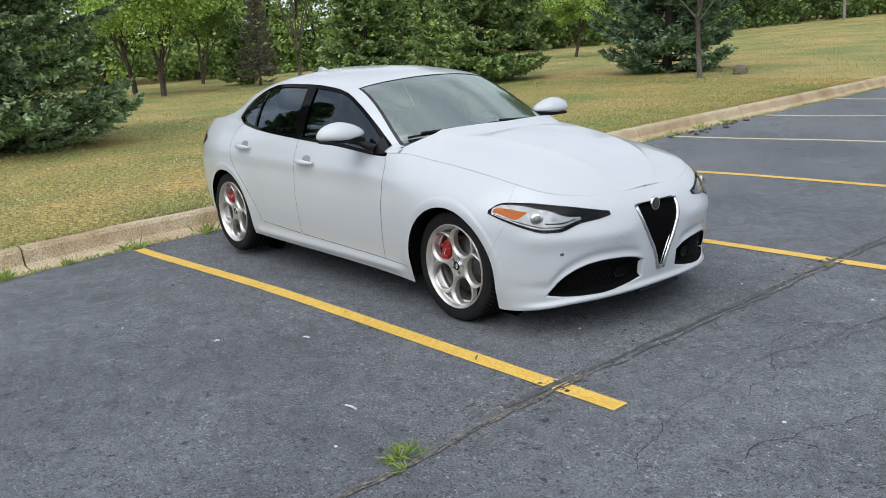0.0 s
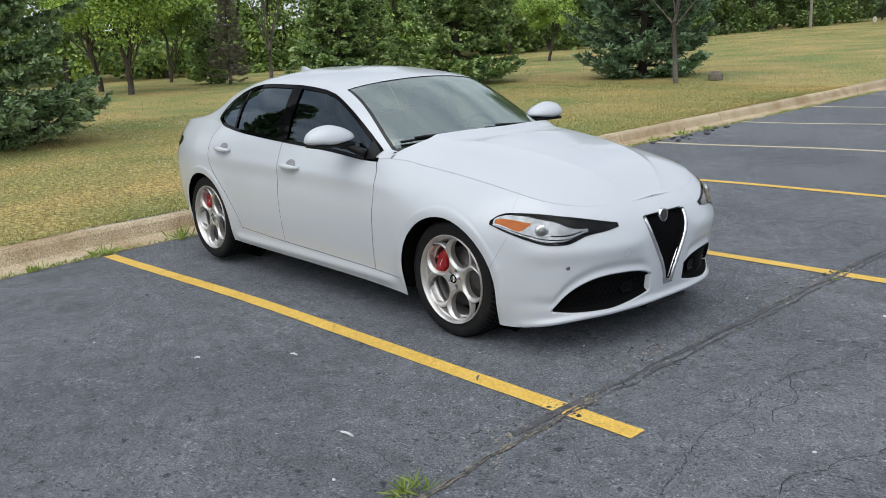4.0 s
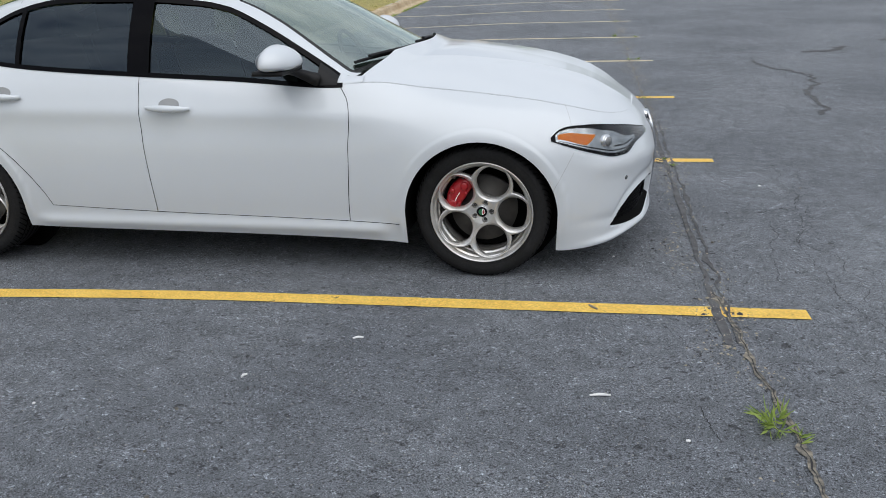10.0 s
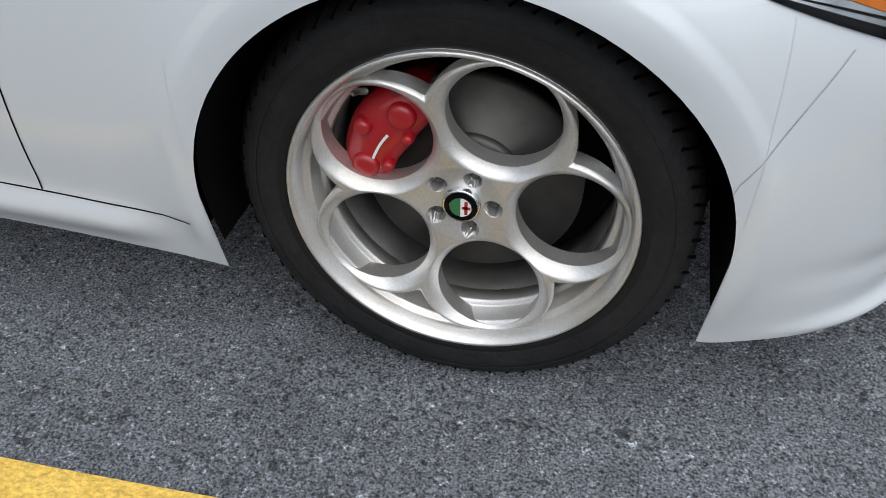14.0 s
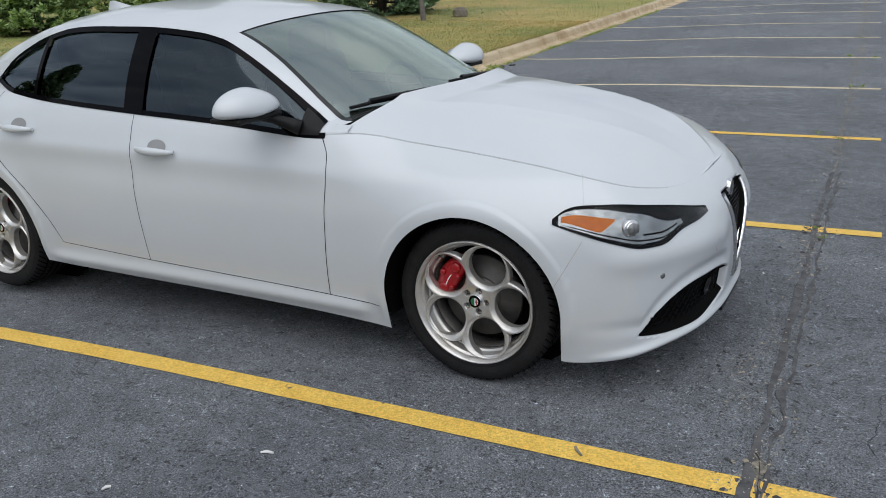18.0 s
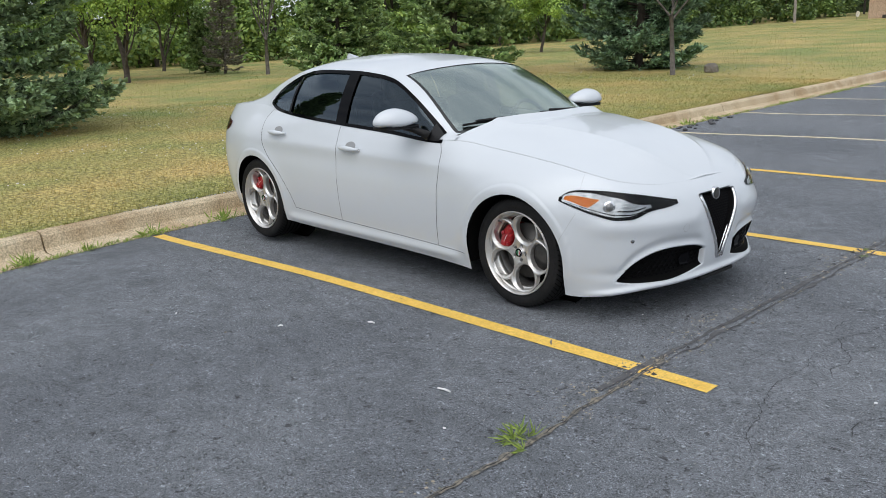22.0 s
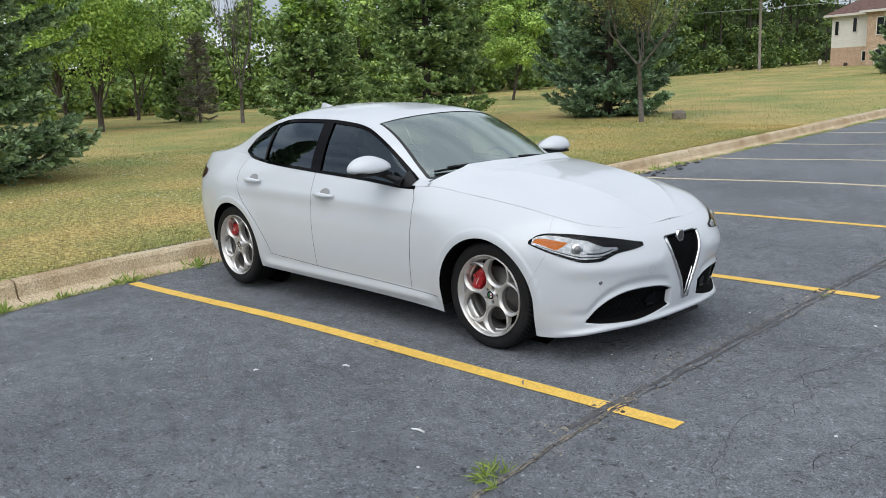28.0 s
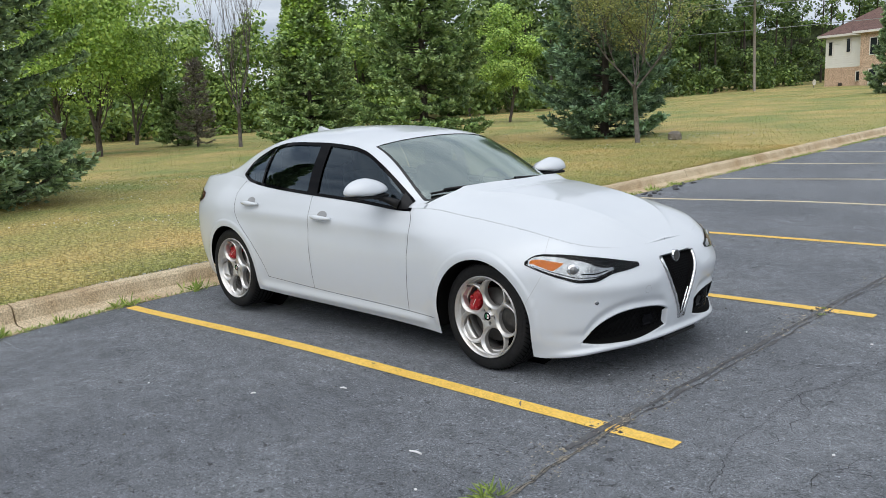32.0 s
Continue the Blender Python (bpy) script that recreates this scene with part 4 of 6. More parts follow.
lamp_patch("amber_reflector", 0.045, 0.315, lambda q: HL(q, 0.34 - 0.10 * step(0.05, 0.2, q) + 0.40 * max(q - 0.235, 0) / 0.08), lambda q: HL(q, 0.72 - 0.04 * step(0.1, 0.3, q)), 0.0065, M_AMBER, lamps, "amber side reflector")
lamp_patch("lamp_bezel", 0.05, 0.70, lambda q: HL(q, 0.16), lambda q: HL(q, 0.195), 0.0062, M_GLOSSBLACK, lamps)
lamp_patch("light_slot", 0.46, 0.69, lambda q: HL(q, 0.30), lambda q: HL(q, 0.345), 0.0072, M_GLOSSBLACK, lamps, "dark slot under the daytime lights")
for k2, sd in enumerate((1, -1)):
    c = skin(hp(0.395), 0.664, 0.0)
    n2 = outline(hp(0.50))[2]
    v, f = lathe([(0.0, 0.024), (0.012, 0.022), (0.022, 0.016), (0.027, 0.011), (0.031, 0.012), (0.034, 0.008), (0.034, -0.02)], 24, False)
    turn = Vector((0, 1, 0)).rotation_difference(Vector((n2.x, n2.y * sd, 0.1))).to_matrix()
    ob = mesh("projector", [Vector((c.x, c.y * sd, c.z)) + turn @ Vector(q) for q in v], f, M_CHROME, lamps[k2], "round projector lens")
    v, f = lathe([(0.0, 0.0255), (0.012, 0.0235), (0.020, 0.0185), (0.0225, 0.0165)], 24, False)
    mesh("projector_glass", [Vector((c.x, c.y * sd, c.z)) + turn @ Vector(q) for q in v], f, M_PROJECTOR, ob, "smoky glass of the projector")

lamp_patch("lamp_lens", 0.02, 0.98, lambda q: HL_LO(q), lambda q: HL_HI(q), 0.012, M_LENS, lamps, "clear lamp cover", n=40)

# grille: dark shield with a mesh of small cells, chrome frame, badge
def nose_at(y, z, lift=0.0):
    q = skin(p_of_y(abs(y)), z, lift)
    return Vector((q.x, y, z))


grille = sheet("grille", lambda z, f: nose_at(f * (grille_half(z) - 0.004), z, 0.018), span(0.29, 0.67, 0.012), [k / 8 for k in range(-8, 9)], M_CAVITY, car, "dark shield-shaped grille with honeycomb mesh")
pieces = []
for i in range(26):
    z = 0.30 + 0.0145 * i
    for j in range(-7, 8):
        y = (j + 0.5 * (i % 2)) * 0.026
        if abs(y) < grille_half(z) - 0.020 and z > 0.345:
            c = nose_at(y, z, 0.023)
            v, f = tube([c + Vector((0, 0.0115 * math.sin(a), 0.0085 * math.cos(a))) for a in [math.pi * k / 3 - 1.6 for k in range(4)]], [0.0026] * 4, 4)
            pieces.append((v, f))
v, f = merged(pieces)
mesh("grille_mesh", v, f, M_GLOSSBLACK, grille, "gloss black grille lattice")
edge = [nose_at(grille_half(z) * 1.0, z, 0.006) for z in span(0.668, 0.292, 0.012)]
rim_pts = edge + [Vector((p.x, -p.y, p.z)) for p in edge[::-1]]
v, f = tube(rim_pts, [0.0125] * len(rim_pts), 8)
v = [Vector((q.x * 1.0 - 0.006, q.y, q.z)) for q in v]
v2, f2 = tube([p + Vector((-0.022, 0, 0)) for p in rim_pts], [0.0105] * len(rim_pts), 8)
v, f = merged([(v, f), (v2, f2)])
mesh("grille_frame", v, f, M_CHROME, grille, "satin chrome shield frame")
badge_at = nose_at(0, 0.655, 0.03)
v, f = lathe([(0.0, 0.012), (0.030, 0.010), (0.034, 0.013), (0.038, 0.010), (0.038, -0.02)], 32, False)
badge = mesh("badge", [badge_at + Matrix.Rotation(radians(-90), 3, "Z") @ Vector(q) + Vector((0.0, 0, 0)) for q in v], f, M_CHROME, car, "round chrome badge over the grille")
v, f = lathe([(0.0, 0.0135), (0.028, 0.0125)], 24, False)
mesh("badge_face", [badge_at + Matrix.Rotation(radians(-90), 3, "Z") @ Vector(q) for q in v], f, M_STEEL, badge)

# lower intakes with lattice
for sd in (1, -1):
    it = sheet("intake", lambda y, h: skin(p_of_y(y), INTAKE_LO(y) + 0.006 + (INTAKE_HI(y) - INTAKE_LO(y) - 0.012) * h, 0.006), span(0.165, 0.72, 0.02), [k / 6 for k in range(7)], M_CAVITY, car, "black lower air intake", side=sd)
    pieces = []
    for i in range(9):
        z = 0.228 + 0.024 * i
        for j in range(19):
            y = 0.175 + (j + 0.5 * (i % 2)) * 0.035
            if INTAKE_LO(min(y, 0.73)) + 0.012 < z < INTAKE_HI(min(y, 0.73)) - 0.016 and y < 0.70:
                c = skin(p_of_y(y), z, 0.013)
                n2 = outline(p_of_y(y))[2]
                t2 = Vector((-n2.y, n2.x, 0))
                pts = [c + t2 * 0.0165 * math.sin(a) + Vector((0, 0, 0.0135 * math.cos(a))) for a in [math.pi * k / 3 - 1.6 for k in range(4)]]
                v, f = tube([Vector((p.x, p.y * sd, p.z)) for p in pts], [0.0032] * 4, 4)
                pieces.append((v, f))
    v, f = merged(pieces)
    mesh("intake_mesh", v, f, M_GLOSSBLACK, it)
    c = skin(p_of_y(0.66), 0.475, 0.0)
    v, f = lathe([(0.0, 0.002), (0.010, 0.002), (0.0115, 0.0)], 20, False)
    n2 = outline(p_of_y(0.66))[2]
    turn = Vector((0, 1, 0)).rotation_difference(Vector((n2.x, n2.y * sd, 0))).to_matrix()
    mesh("parking_sensor", [Vector((c.x, c.y * sd, c.z)) + turn @ Vector(q) for q in v], f, M_SILVERLAMP, car, "round parking sensor")
    if sd > 0:
        ring = lambda y0, z0, ra, n, lift: [skin(p_of_y(y0 + ra * math.cos(2 * math.pi * k / n)), z0 + ra * math.sin(2 * math.pi * k / n), lift) for k in range(n)]
        mesh("tow_cover", ring(0.345, 0.515, 0.0235, 28, 0.0010) + ring(0.345, 0.515, 0.0220, 28, 0.0012), [(k, (k + 1) % 28, 28 + (k + 1) % 28, 28 + k) for k in range(28)], M_SEAM, car, "round towing eye cover")
    plate = [skin(p_of_y(0.30 + a2), 0.325 + b2, 0.022) for a2, b2 in ((-0.055, 0), (-0.035, 0.034), (0.035, 0.034), (0.055, 0), (0.035, -0.034), (-0.035, -0.034))]
    inner = [skin(p_of_y(0.30 + a2 * 0.8), 0.325 + b2 * 0.76, 0.017) for a2, b2 in ((-0.055, 0), (-0.035, 0.034), (0.035, 0.034), (0.055, 0), (0.035, -0.034), (-0.035, -0.034))]
    mesh("intake_plate", [(q.x, q.y * sd, q.z) for q in plate + inner], [(k, (k + 1) % 6, 6 + (k + 1) % 6, 6 + k) for k in range(6)] + [tuple(range(6, 12))], M_GLOSSBLACK, it, "black six-sided plate in the intake", False)
    # tail lamp wrapped round the corner
    TL_HI = smooth_curve([-3.33, -3.4, -3.6, -3.75], [0.935, 0.945, 0.96, 0.96])
    TL_LO = smooth_curve([-3.33, -3.4, -3.6, -3.75], [0.90, 0.865, 0.845, 0.84])
    sheet("tail_light", lambda x, h: skin(p_of_x(x), TL_LO(x) + (TL_HI(x) - TL_LO(x)) * h, 0.006), span(-3.33, -3.75, 0.02), [k / 6 for k in range(7)], M_TAIL, car, "dark red tail light", side=sd)
    # chin under the grille
splitter = part("splitter", box((0.16, 0.36, 0.02), (0.735, 0, 0.185), 0.006), M_BLACKPL, car, "black splitter under the grille")


# door handles and mirrors
def handle(x, z, door, sd):
    pts = [skin(p_of_x(x + 0.115 - 0.23 * k / 10), z + 0.006 * k / 10, 0.012 + 0.026 * math.sin(math.pi * k / 10) ** 0.6) for k in range(11)]
    rad = [0.006 + 0.013 * math.sin(math.pi * min(max(k / 10, 0.04), 0.96)) ** 0.7 for k in range(11)]
    v, f = tube([Vector((p.x, p.y * sd, p.z)) for p in pts], rad, 10)
    mesh("door_handle", v, f, M_PAINT, door, "white pull handle")
    # flat grey disc on the door: its colour imitates the shade in the finger hollow
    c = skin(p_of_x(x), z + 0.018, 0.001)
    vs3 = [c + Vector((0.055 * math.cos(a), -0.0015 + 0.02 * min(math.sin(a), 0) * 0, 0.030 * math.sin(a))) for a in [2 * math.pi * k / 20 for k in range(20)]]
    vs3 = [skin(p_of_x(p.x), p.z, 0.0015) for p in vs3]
    mesh("handle_hollow_shade", [(p.x, p.y * sd, p.z) for p in vs3], [tuple(range(20))], M_HOLLOWSHADE, door, "flat grey patch with the finger hollow's shade in its colour")


for k2, sd in enumerate((1, -1)):
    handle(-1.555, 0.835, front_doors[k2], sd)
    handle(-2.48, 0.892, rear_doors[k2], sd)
    bm = bmesh.new()
    bmesh.ops.create_uvsphere(bm, u_segments=28, v_segments=18, radius=1.0)
    for v in bm.verts:
        x, y, z = v.co
        fz = 1.0 if z > 0 else 0.36
        back = max(-x, 0)
        v.co = Vector((0.085 * (x if x > 0 else x * 0.62), 0.150 * y * (1 - 0.10 * x), 0.078 * z * fz * (1 - 0.30 * (y if y < 0 else y * 0.9) * (1 if y > 0 else 0.25))))
    bmesh.ops.scale(bm, vec=(1.28, 1.16, 1.12), verts=bm.verts)
    bmesh.ops.translate(bm, vec=(-0.925, -0.962, 1.061), verts=bm.verts)
    if sd < 0:
        bmesh.ops.scale(bm, vec=(1, -1, 1), verts=bm.verts)
        bmesh.ops.reverse_faces(bm, faces=bm.faces)
    mirror = part("door_mirror", bm, M_PAINT, front_doors[k2], "white door mirror cap on a black foot", True)
    part("mirror_base", box((0.15, 0.27, 0.022), (-0.935, -0.950 * sd, 1.027), 0.0105, 3), M_BLACKPL, mirror, "black lower mirror shell", True)
    v, f = tube([(-0.80, -0.79 * sd, 0.962), (-0.84, -0.82 * sd, 0.985), (-0.88, -0.86 * sd, 1.008), (-0.91, -0.92 * sd, 1.022)], [0.034, 0.026, 0.020, 0.014], 10)
    mesh("mirror_stalk", v, f, M_BLACKPL, mirror)
    vs3 = [(-0.985, (-0.955 + 0.125 * math.cos(a)) * sd, 1.075 + 0.045 * math.sin(a)) for a in [2 * math.pi * k / 24 for k in range(24)]]
    mesh("mirror_glass", vs3, [tuple(range(24))], M_CHROME, mirror, "mirror glass")

# ---- wheels ----
RT, RIM = 0.331, 0.2465


def build_wheel():
    """One wheel, standing with its outer face towards -y, its middle at the origin."""
    w = new("wheel")
    w.parent = car
    prof = [(0.245, -0.108), (0.262, -0.116), (0.285, -0.1215), (0.305, -0.119), (0.319, -0.110), (0.327, -0.095), (RT, -0.07), (RT, 0.07), (0.327, 0.095), (0.305, 0.119), (0.262, 0.116), (0.243, 0.108)]
    v, f = lathe(prof, 72)
    tyre = mesh("tyre", v, f, M_RUBBER, w, "black low-profile tyre")
    pieces = []
    for k in range(70):
        a = 2 * math.pi * k / 70
        for y0, y1, tw in ((-0.112, -0.066, 0.05), (-0.05, -0.02, 0.04)):
            m = Matrix.Rotation(a, 3, "Y")
            pts = [m @ Vector((0.0, y0, 0.3175 if y0 < -0.1 else RT - 0.0012)), m @ (Matrix.Rotation(tw, 3, "Y") @ Vector((0.0, (y0 + y1) / 2, RT - 0.001))), m @ (Matrix.Rotation(tw * 2, 3, "Y") @ Vector((0, y1, RT + 0.001)))]
            pieces.append(tube(pts, [0.0028] * 3, 4))
    v, f = merged(pieces)
    mesh("tread_groove", v, f, M_CAVITY, tyre)
    for y in (-0.06, -0.02, 0.02, 0.06):
        v, f = lathe([(RT + 0.0006, y - 0.005), (RT + 0.0006, y + 0.005)], 64, False)
        mesh("tread_channel", v, f, M_CAVITY, tyre)
    v, f = lathe([(0.2515, -0.112), (0.256, -0.1165), (0.263, -0.1175), (0.2655, -0.1172)], 72, False)
    mesh("bead_ring", v, f, M_BLACKPL, tyre)
    v, f = lathe([(0.296, -0.1222), (0.2975, -0.1228), (0.299, -0.1222)], 72, False)
    mesh("sidewall_ring", v, f, M_RUBBER, tyre)
    prof = [(0.2505, -0.110), (0.2520, -0.117), (0.2495, -0.1215), (0.2455, -0.1205), (0.2430, -0.112), (0.2385, -0.1075), (0.2375, -0.094), (0.2350, -0.091), (0.2285, -0.0885), (0.2265, -0.085), (0.2245, -0.058), (0.2215, -0.0555), (0.2165, -0.054), (0.2145, -0.050), (0.2135, -0.026), (0.231, -0.024), (0.240, -0.085)]
    v, f = lathe(prof, 80)
    rim = mesh("rim", v, f, M_ALLOY, w, "silver alloy rim with five round openings")
    v, f = lathe([(0.226, -0.030), (0.2135, -0.028), (0.212, 0.02), (0.224, 0.10), (0.245, 0.11), (0.247, 0.10), (0.235, 0.09), (0.226, 0.02), (0.232, -0.06)], 72)
    mesh("inner_barrel", v, f, M_BARREL, rim, "dark dusty inner barrel")
    # cast face: five round openings, the metal between them drawn to the hub, small gaps by the rim
    R0, RH = 0.1545, 0.0785
    nr, na = 112, 720
    rr = np.linspace(0.0245, 0.2425, nr)[:, None]
    th = np.linspace(0, 2 * math.pi, na, endpoint=False)[None, :]
    gx, gz = rr * np.cos(th), rr * np.sin(th)

    def fields(x, z):
        """Distance into the metal, distance from the openings, distance from the gaps, radius."""
        r = np.hypot(x, z)
        hole, band = np.full(x.shape, 9.0), np.full(x.shape, -9.0)
        for k in range(5):
            a0 = radians(-2 + 72 * k)
            cx, cz = R0 * math.cos(a0), R0 * math.sin(a0)
            d = np.hypot(x - cx, z - cz)
            inward = 0.5 - 0.5 * ((x - cx) * math.cos(a0) + (z - cz) * math.sin(a0)) / (d + 1e-9)
            w = 0.0085 + 0.022 * np.clip((inward - 0.03) / 0.6, 0, 1) ** 0.9
            hole = np.minimum(hole, d - RH)
            band = np.maximum(band, RH + w - d)
        band = np.maximum(band, 0.148 - r)
        return np.minimum(hole, band), hole, band, r

    def height(x, z):
        f, hole, band, r = fields(x, z)
        y = -0.108 + 0.020 * np.clip((0.235 - r) / 0.2, 0, 1.1)
        y = y + 0.017 * np.clip(1 - hole / 0.017, 0, 1.3) ** 1.6 + 0.006 * np.clip(1 - band / 0.006, 0, 1.3) ** 1.6
        y = y + 0.004 * np.clip((0.062 - r) / 0.03, 0, 1)
        for k in range(5):
            a0 = radians(-2 + 72 * k)
            d = np.hypot(x - 0.0455 * math.cos(a0), z - 0.0455 * math.sin(a0))
            s2 = np.clip((0.0140 - d) / 0.0022, 0, 1)
            y = y + 0.028 * s2 * s2 * (3 - 2 * s2)
        return y

    f0 = fields(gx, gz)[0]
    nxt = np.roll(np.arange(na), -1)
    fc = (f0[:-1] + f0[1:] + f0[:-1, nxt] + f0[1:, nxt]) / 4
    keep = fc > 0
    idx = np.arange(nr * na).reshape(nr, na)
    quads = np.stack([idx[:-1][keep], idx[1:][keep], idx[1:, nxt][keep], idx[:-1, nxt][keep]], 1)
    edges = {}
    for q in quads.tolist():
        for e in zip(q, q[1:] + q[:1]):
            if edges.pop((e[1], e[0]), None) is None:
                edges[e] = 1
    rim_edges = list(edges)
    px, pz = gx.ravel().copy(), gz.ravel().copy()
    on_edge = np.array(sorted({i for e in rim_edges for i in e if na <= i < (nr - 1) * na}))
    h = 1e-4
    for _ in range(3):
        ex, ez = px[on_edge], pz[on_edge]
        fv = fields(ex, ez)[0]
        dx2, dz2 = (fields(ex + h, ez)[0] - fv) / h, (fields(ex, ez + h)[0] - fv) / h
        n2 = dx2**2 + dz2**2 + 1e-6
        px[on_edge] -= np.clip(fv * dx2 / n2, -0.002, 0.002)
        pz[on_edge] -= np.clip(fv * dz2 / n2, -0.002, 0.002)
    py = height(px, pz)
    nx, nz = (height(px + h, pz) - height(px - h, pz)) / (2 * h), (height(px, pz + h) - height(px, pz - h)) / (2 * h)
    nn = np.stack([nx, -np.ones_like(nx), nz], 1)
    nn /= np.linalg.norm(nn, axis=1)[:, None]
    pts = np.stack([px, py, pz], 1)
    sector = (((np.degrees(np.arctan2(pz, px)) - 34 + 36) % 360) // 72).astype(int)
    here = fields(px, pz)[0]
    gg = np.stack([here - fields(px + h, pz)[0], 0 * here, here - fields(px, pz + h)[0]], 1)
    gg /= np.linalg.norm(gg, axis=1)[:, None] + 1e-12
    for k in range(5):
        qs = quads[sector[quads[:, 0]] == k].tolist()
        used = sorted({i for q in qs for i in q})
        at = {i: j for j, i in enumerate(used)}
        vv, nv = [pts[i] for i in used], [nn[i] for i in used]
        fs = [tuple(at[i] for i in q) for q in qs]
        for a1, b1 in rim_edges:
            if sector[a1] != k or a1 not in at or b1 not in at:
                continue
            o = len(vv)
            for i in (a1, b1):
                g = gg[i]
                vv += [pts[i], pts[i] + np.array([0, 0.034, 0]) - g * 0.003]
                nv += [g, g]
            fs.append((o, o + 1, o + 3, o + 2))
        ob = mesh("spoke", vv, fs, M_ALLOY, rim)
        ob.data.normals_split_custom_set_from_vertices([tuple(map(float, q)) for q in nv])
        mb = Matrix.Rotation(-radians(-2 + 72 * k), 3, "Y")
        v, f = lathe([(0.0, -0.012), (0.0072, -0.012), (0.0085, -0.009), (0.0085, 0.004), (0.0115, 0.006)], 6, False)
        mesh("wheel_bolt", [mb @ (Vector((0.0455, -0.062, 0)) + Vector(q)) for q in v], f, M_STEEL, rim)
    v, f = lathe([(0.0, -0.0945), (0.024, -0.0935), (0.0262, -0.0945), (0.028, -0.092), (0.028, -0.08)], 32, False)
    cap = mesh("hub_cap", v, f, M_CHROME, rim, "round centre cap with coloured emblem")
    v, f = lathe([(0.0165, -0.0954), (0.0243, -0.0946)], 32, False)
    mesh("cap_ring", v, f, M_GLOSSBLACK, cap)
    half = [(0.016 * math.cos(b), -0.0958, 0.016 * math.sin(b)) for b in [math.pi * (0.5 + k / 12) for k in range(13)]]
    mesh("cap_emblem", half, [tuple(range(13))], M_EMBLEM, cap, "green half of the emblem", False)
    half = [(-x, y, z) for x, y, z in half]
    mesh("cap_emblem", half, [tuple(range(13))[::-1]], M_WHITEBAR, cap, "white half of the emblem", False)
    mesh("cap_emblem", [(0.002, -0.0962, -0.0025), (0.0145, -0.0962, -0.0025), (0.0145, -0.0962, 0.0025), (0.002, -0.0962, 0.0025), (0.0058, -0.0962, -0.0115), (0.0105, -0.0962, -0.0115), (0.0105, -0.0962, 0.0115), (0.0058, -0.0962, 0.0115)], [(0, 1, 2, 3), (4, 5, 6, 7)], M_RED, cap, "red bars of the emblem", False)
    v, f = tube([(-0.13, -0.095, 0.168), (-0.137, -0.108, 0.174), (-0.139, -0.118, 0.176)], [0.005, 0.005, 0.004], 8)
    mesh("valve", v, f, M_STEEL, rim)
    # brake
    v, f = lathe([(0.075, -0.02), (0.165, -0.02), (0.165, 0.008), (0.075, 0.008)], 56)
    mesh("brake_disc", v, f, M_STEEL, w, "dull steel brake disc")
    v, f = lathe([(0.0, -0.03), (0.07, -0.03), (0.078, -0.02), (0.078, 0.05), (0.0, 0.05)], 32, False)
    mesh("disc_bell", v, f, M_STEEL, w)
    v, f = lathe([(0.214, 0.06), (0.07, 0.062)], 32, False)
    mesh("dust_shield", v, f, M_CAVITY, w)
    vs3 = []
    for i in range(15):
        a = radians(112 + 70 * i / 14)
        pinch = 1 - 0.25 * abs(i - 7) / 7 - 0.35 * (abs(i - 7) / 7) ** 6
        for r, y in ((0.104, -0.045), (0.108, -0.06), (0.125, -0.068 * (0.8 + 0.2 * pinch)), (0.155, -0.070 * (0.8 + 0.2 * pinch)), (0.182, -0.062), (0.196, -0.045), (0.196, 0.03), (0.104, 0.03)):
            rr = 0.150 + (r - 0.150) * pinch
            vs3.append((rr * math.cos(a), y, rr * math.sin(a)))
    caliper = mesh("brake_caliper", vs3, grid_faces(15, 8, wrap=True) + [tuple(range(8)), tuple(range(14 * 8, 15 * 8))[::-1]], M_RED, w, "glossy red brake caliper")
    for deg, r3, rb in ((127, 0.150, 0.021), (168, 0.150, 0.021), (147, 0.176, 0.013), (134, 0.118, 0.009), (162, 0.118, 0.009)):
        v, f = lathe([(0.0, -0.0775), (rb * 0.55, -0.0770), (rb * 0.85, -0.0745), (rb, -0.069), (rb, -0.05)], 20, False)
        mesh("piston_boss", [(q[0] + r3 * math.cos(radians(deg)), q[1], q[2] + r3 * math.sin(radians(deg))) for q in v], f, M_RED, caliper)
    for deg in (121, 176):
        v, f = lathe([(0.0, -0.071), (0.005, -0.071), (0.006, -0.069), (0.006, -0.05)], 6, False)
        mesh("caliper_bolt", [(q[0] + 0.185 * math.cos(radians(deg)), q[1], q[2] + 0.185 * math.sin(radians(deg))) for q in v], f, M_STEEL, caliper)
    vs3 = [(r * math.cos(a), -0.0722, r * math.sin(a)) for a in [radians(141 + 20 * k / 12) for k in range(13)] for r in (0.1395, 0.1435)]
    mesh("white_bar", vs3, grid_faces(13, 2), M_WHITEBAR, caliper, "white print", False)
    return w


M_EMBLEM = material("emblem_green", (0.03, 0.16, 0.07), 0.3, var=0.1)
wheel = build_wheel()
tagged(wheel, "silver five-opening alloy wheel with a low-profile tyre")
wheel.matrix_basis = pose(0, -0.735, RT)
for x, y, turn, sd in ((-2.82, -0.76, 24, 1), (0, 0.735, 40, -1), (-2.82, 0.76, 10, -1)):
    w = copy_thing(wheel, pose(x, y, RT, 0, 0, 180 if sd < 0 else 0) @ Matrix.Rotation(radians(turn), 4, "Y"))
ROLL = 0.024
car.matrix_world = Matrix.Translation((0, -0.78, 0.0)) @ Matrix.Rotation(ROLL, 4, "X") @ Matrix.Translation((0, 0.78, 0.0))

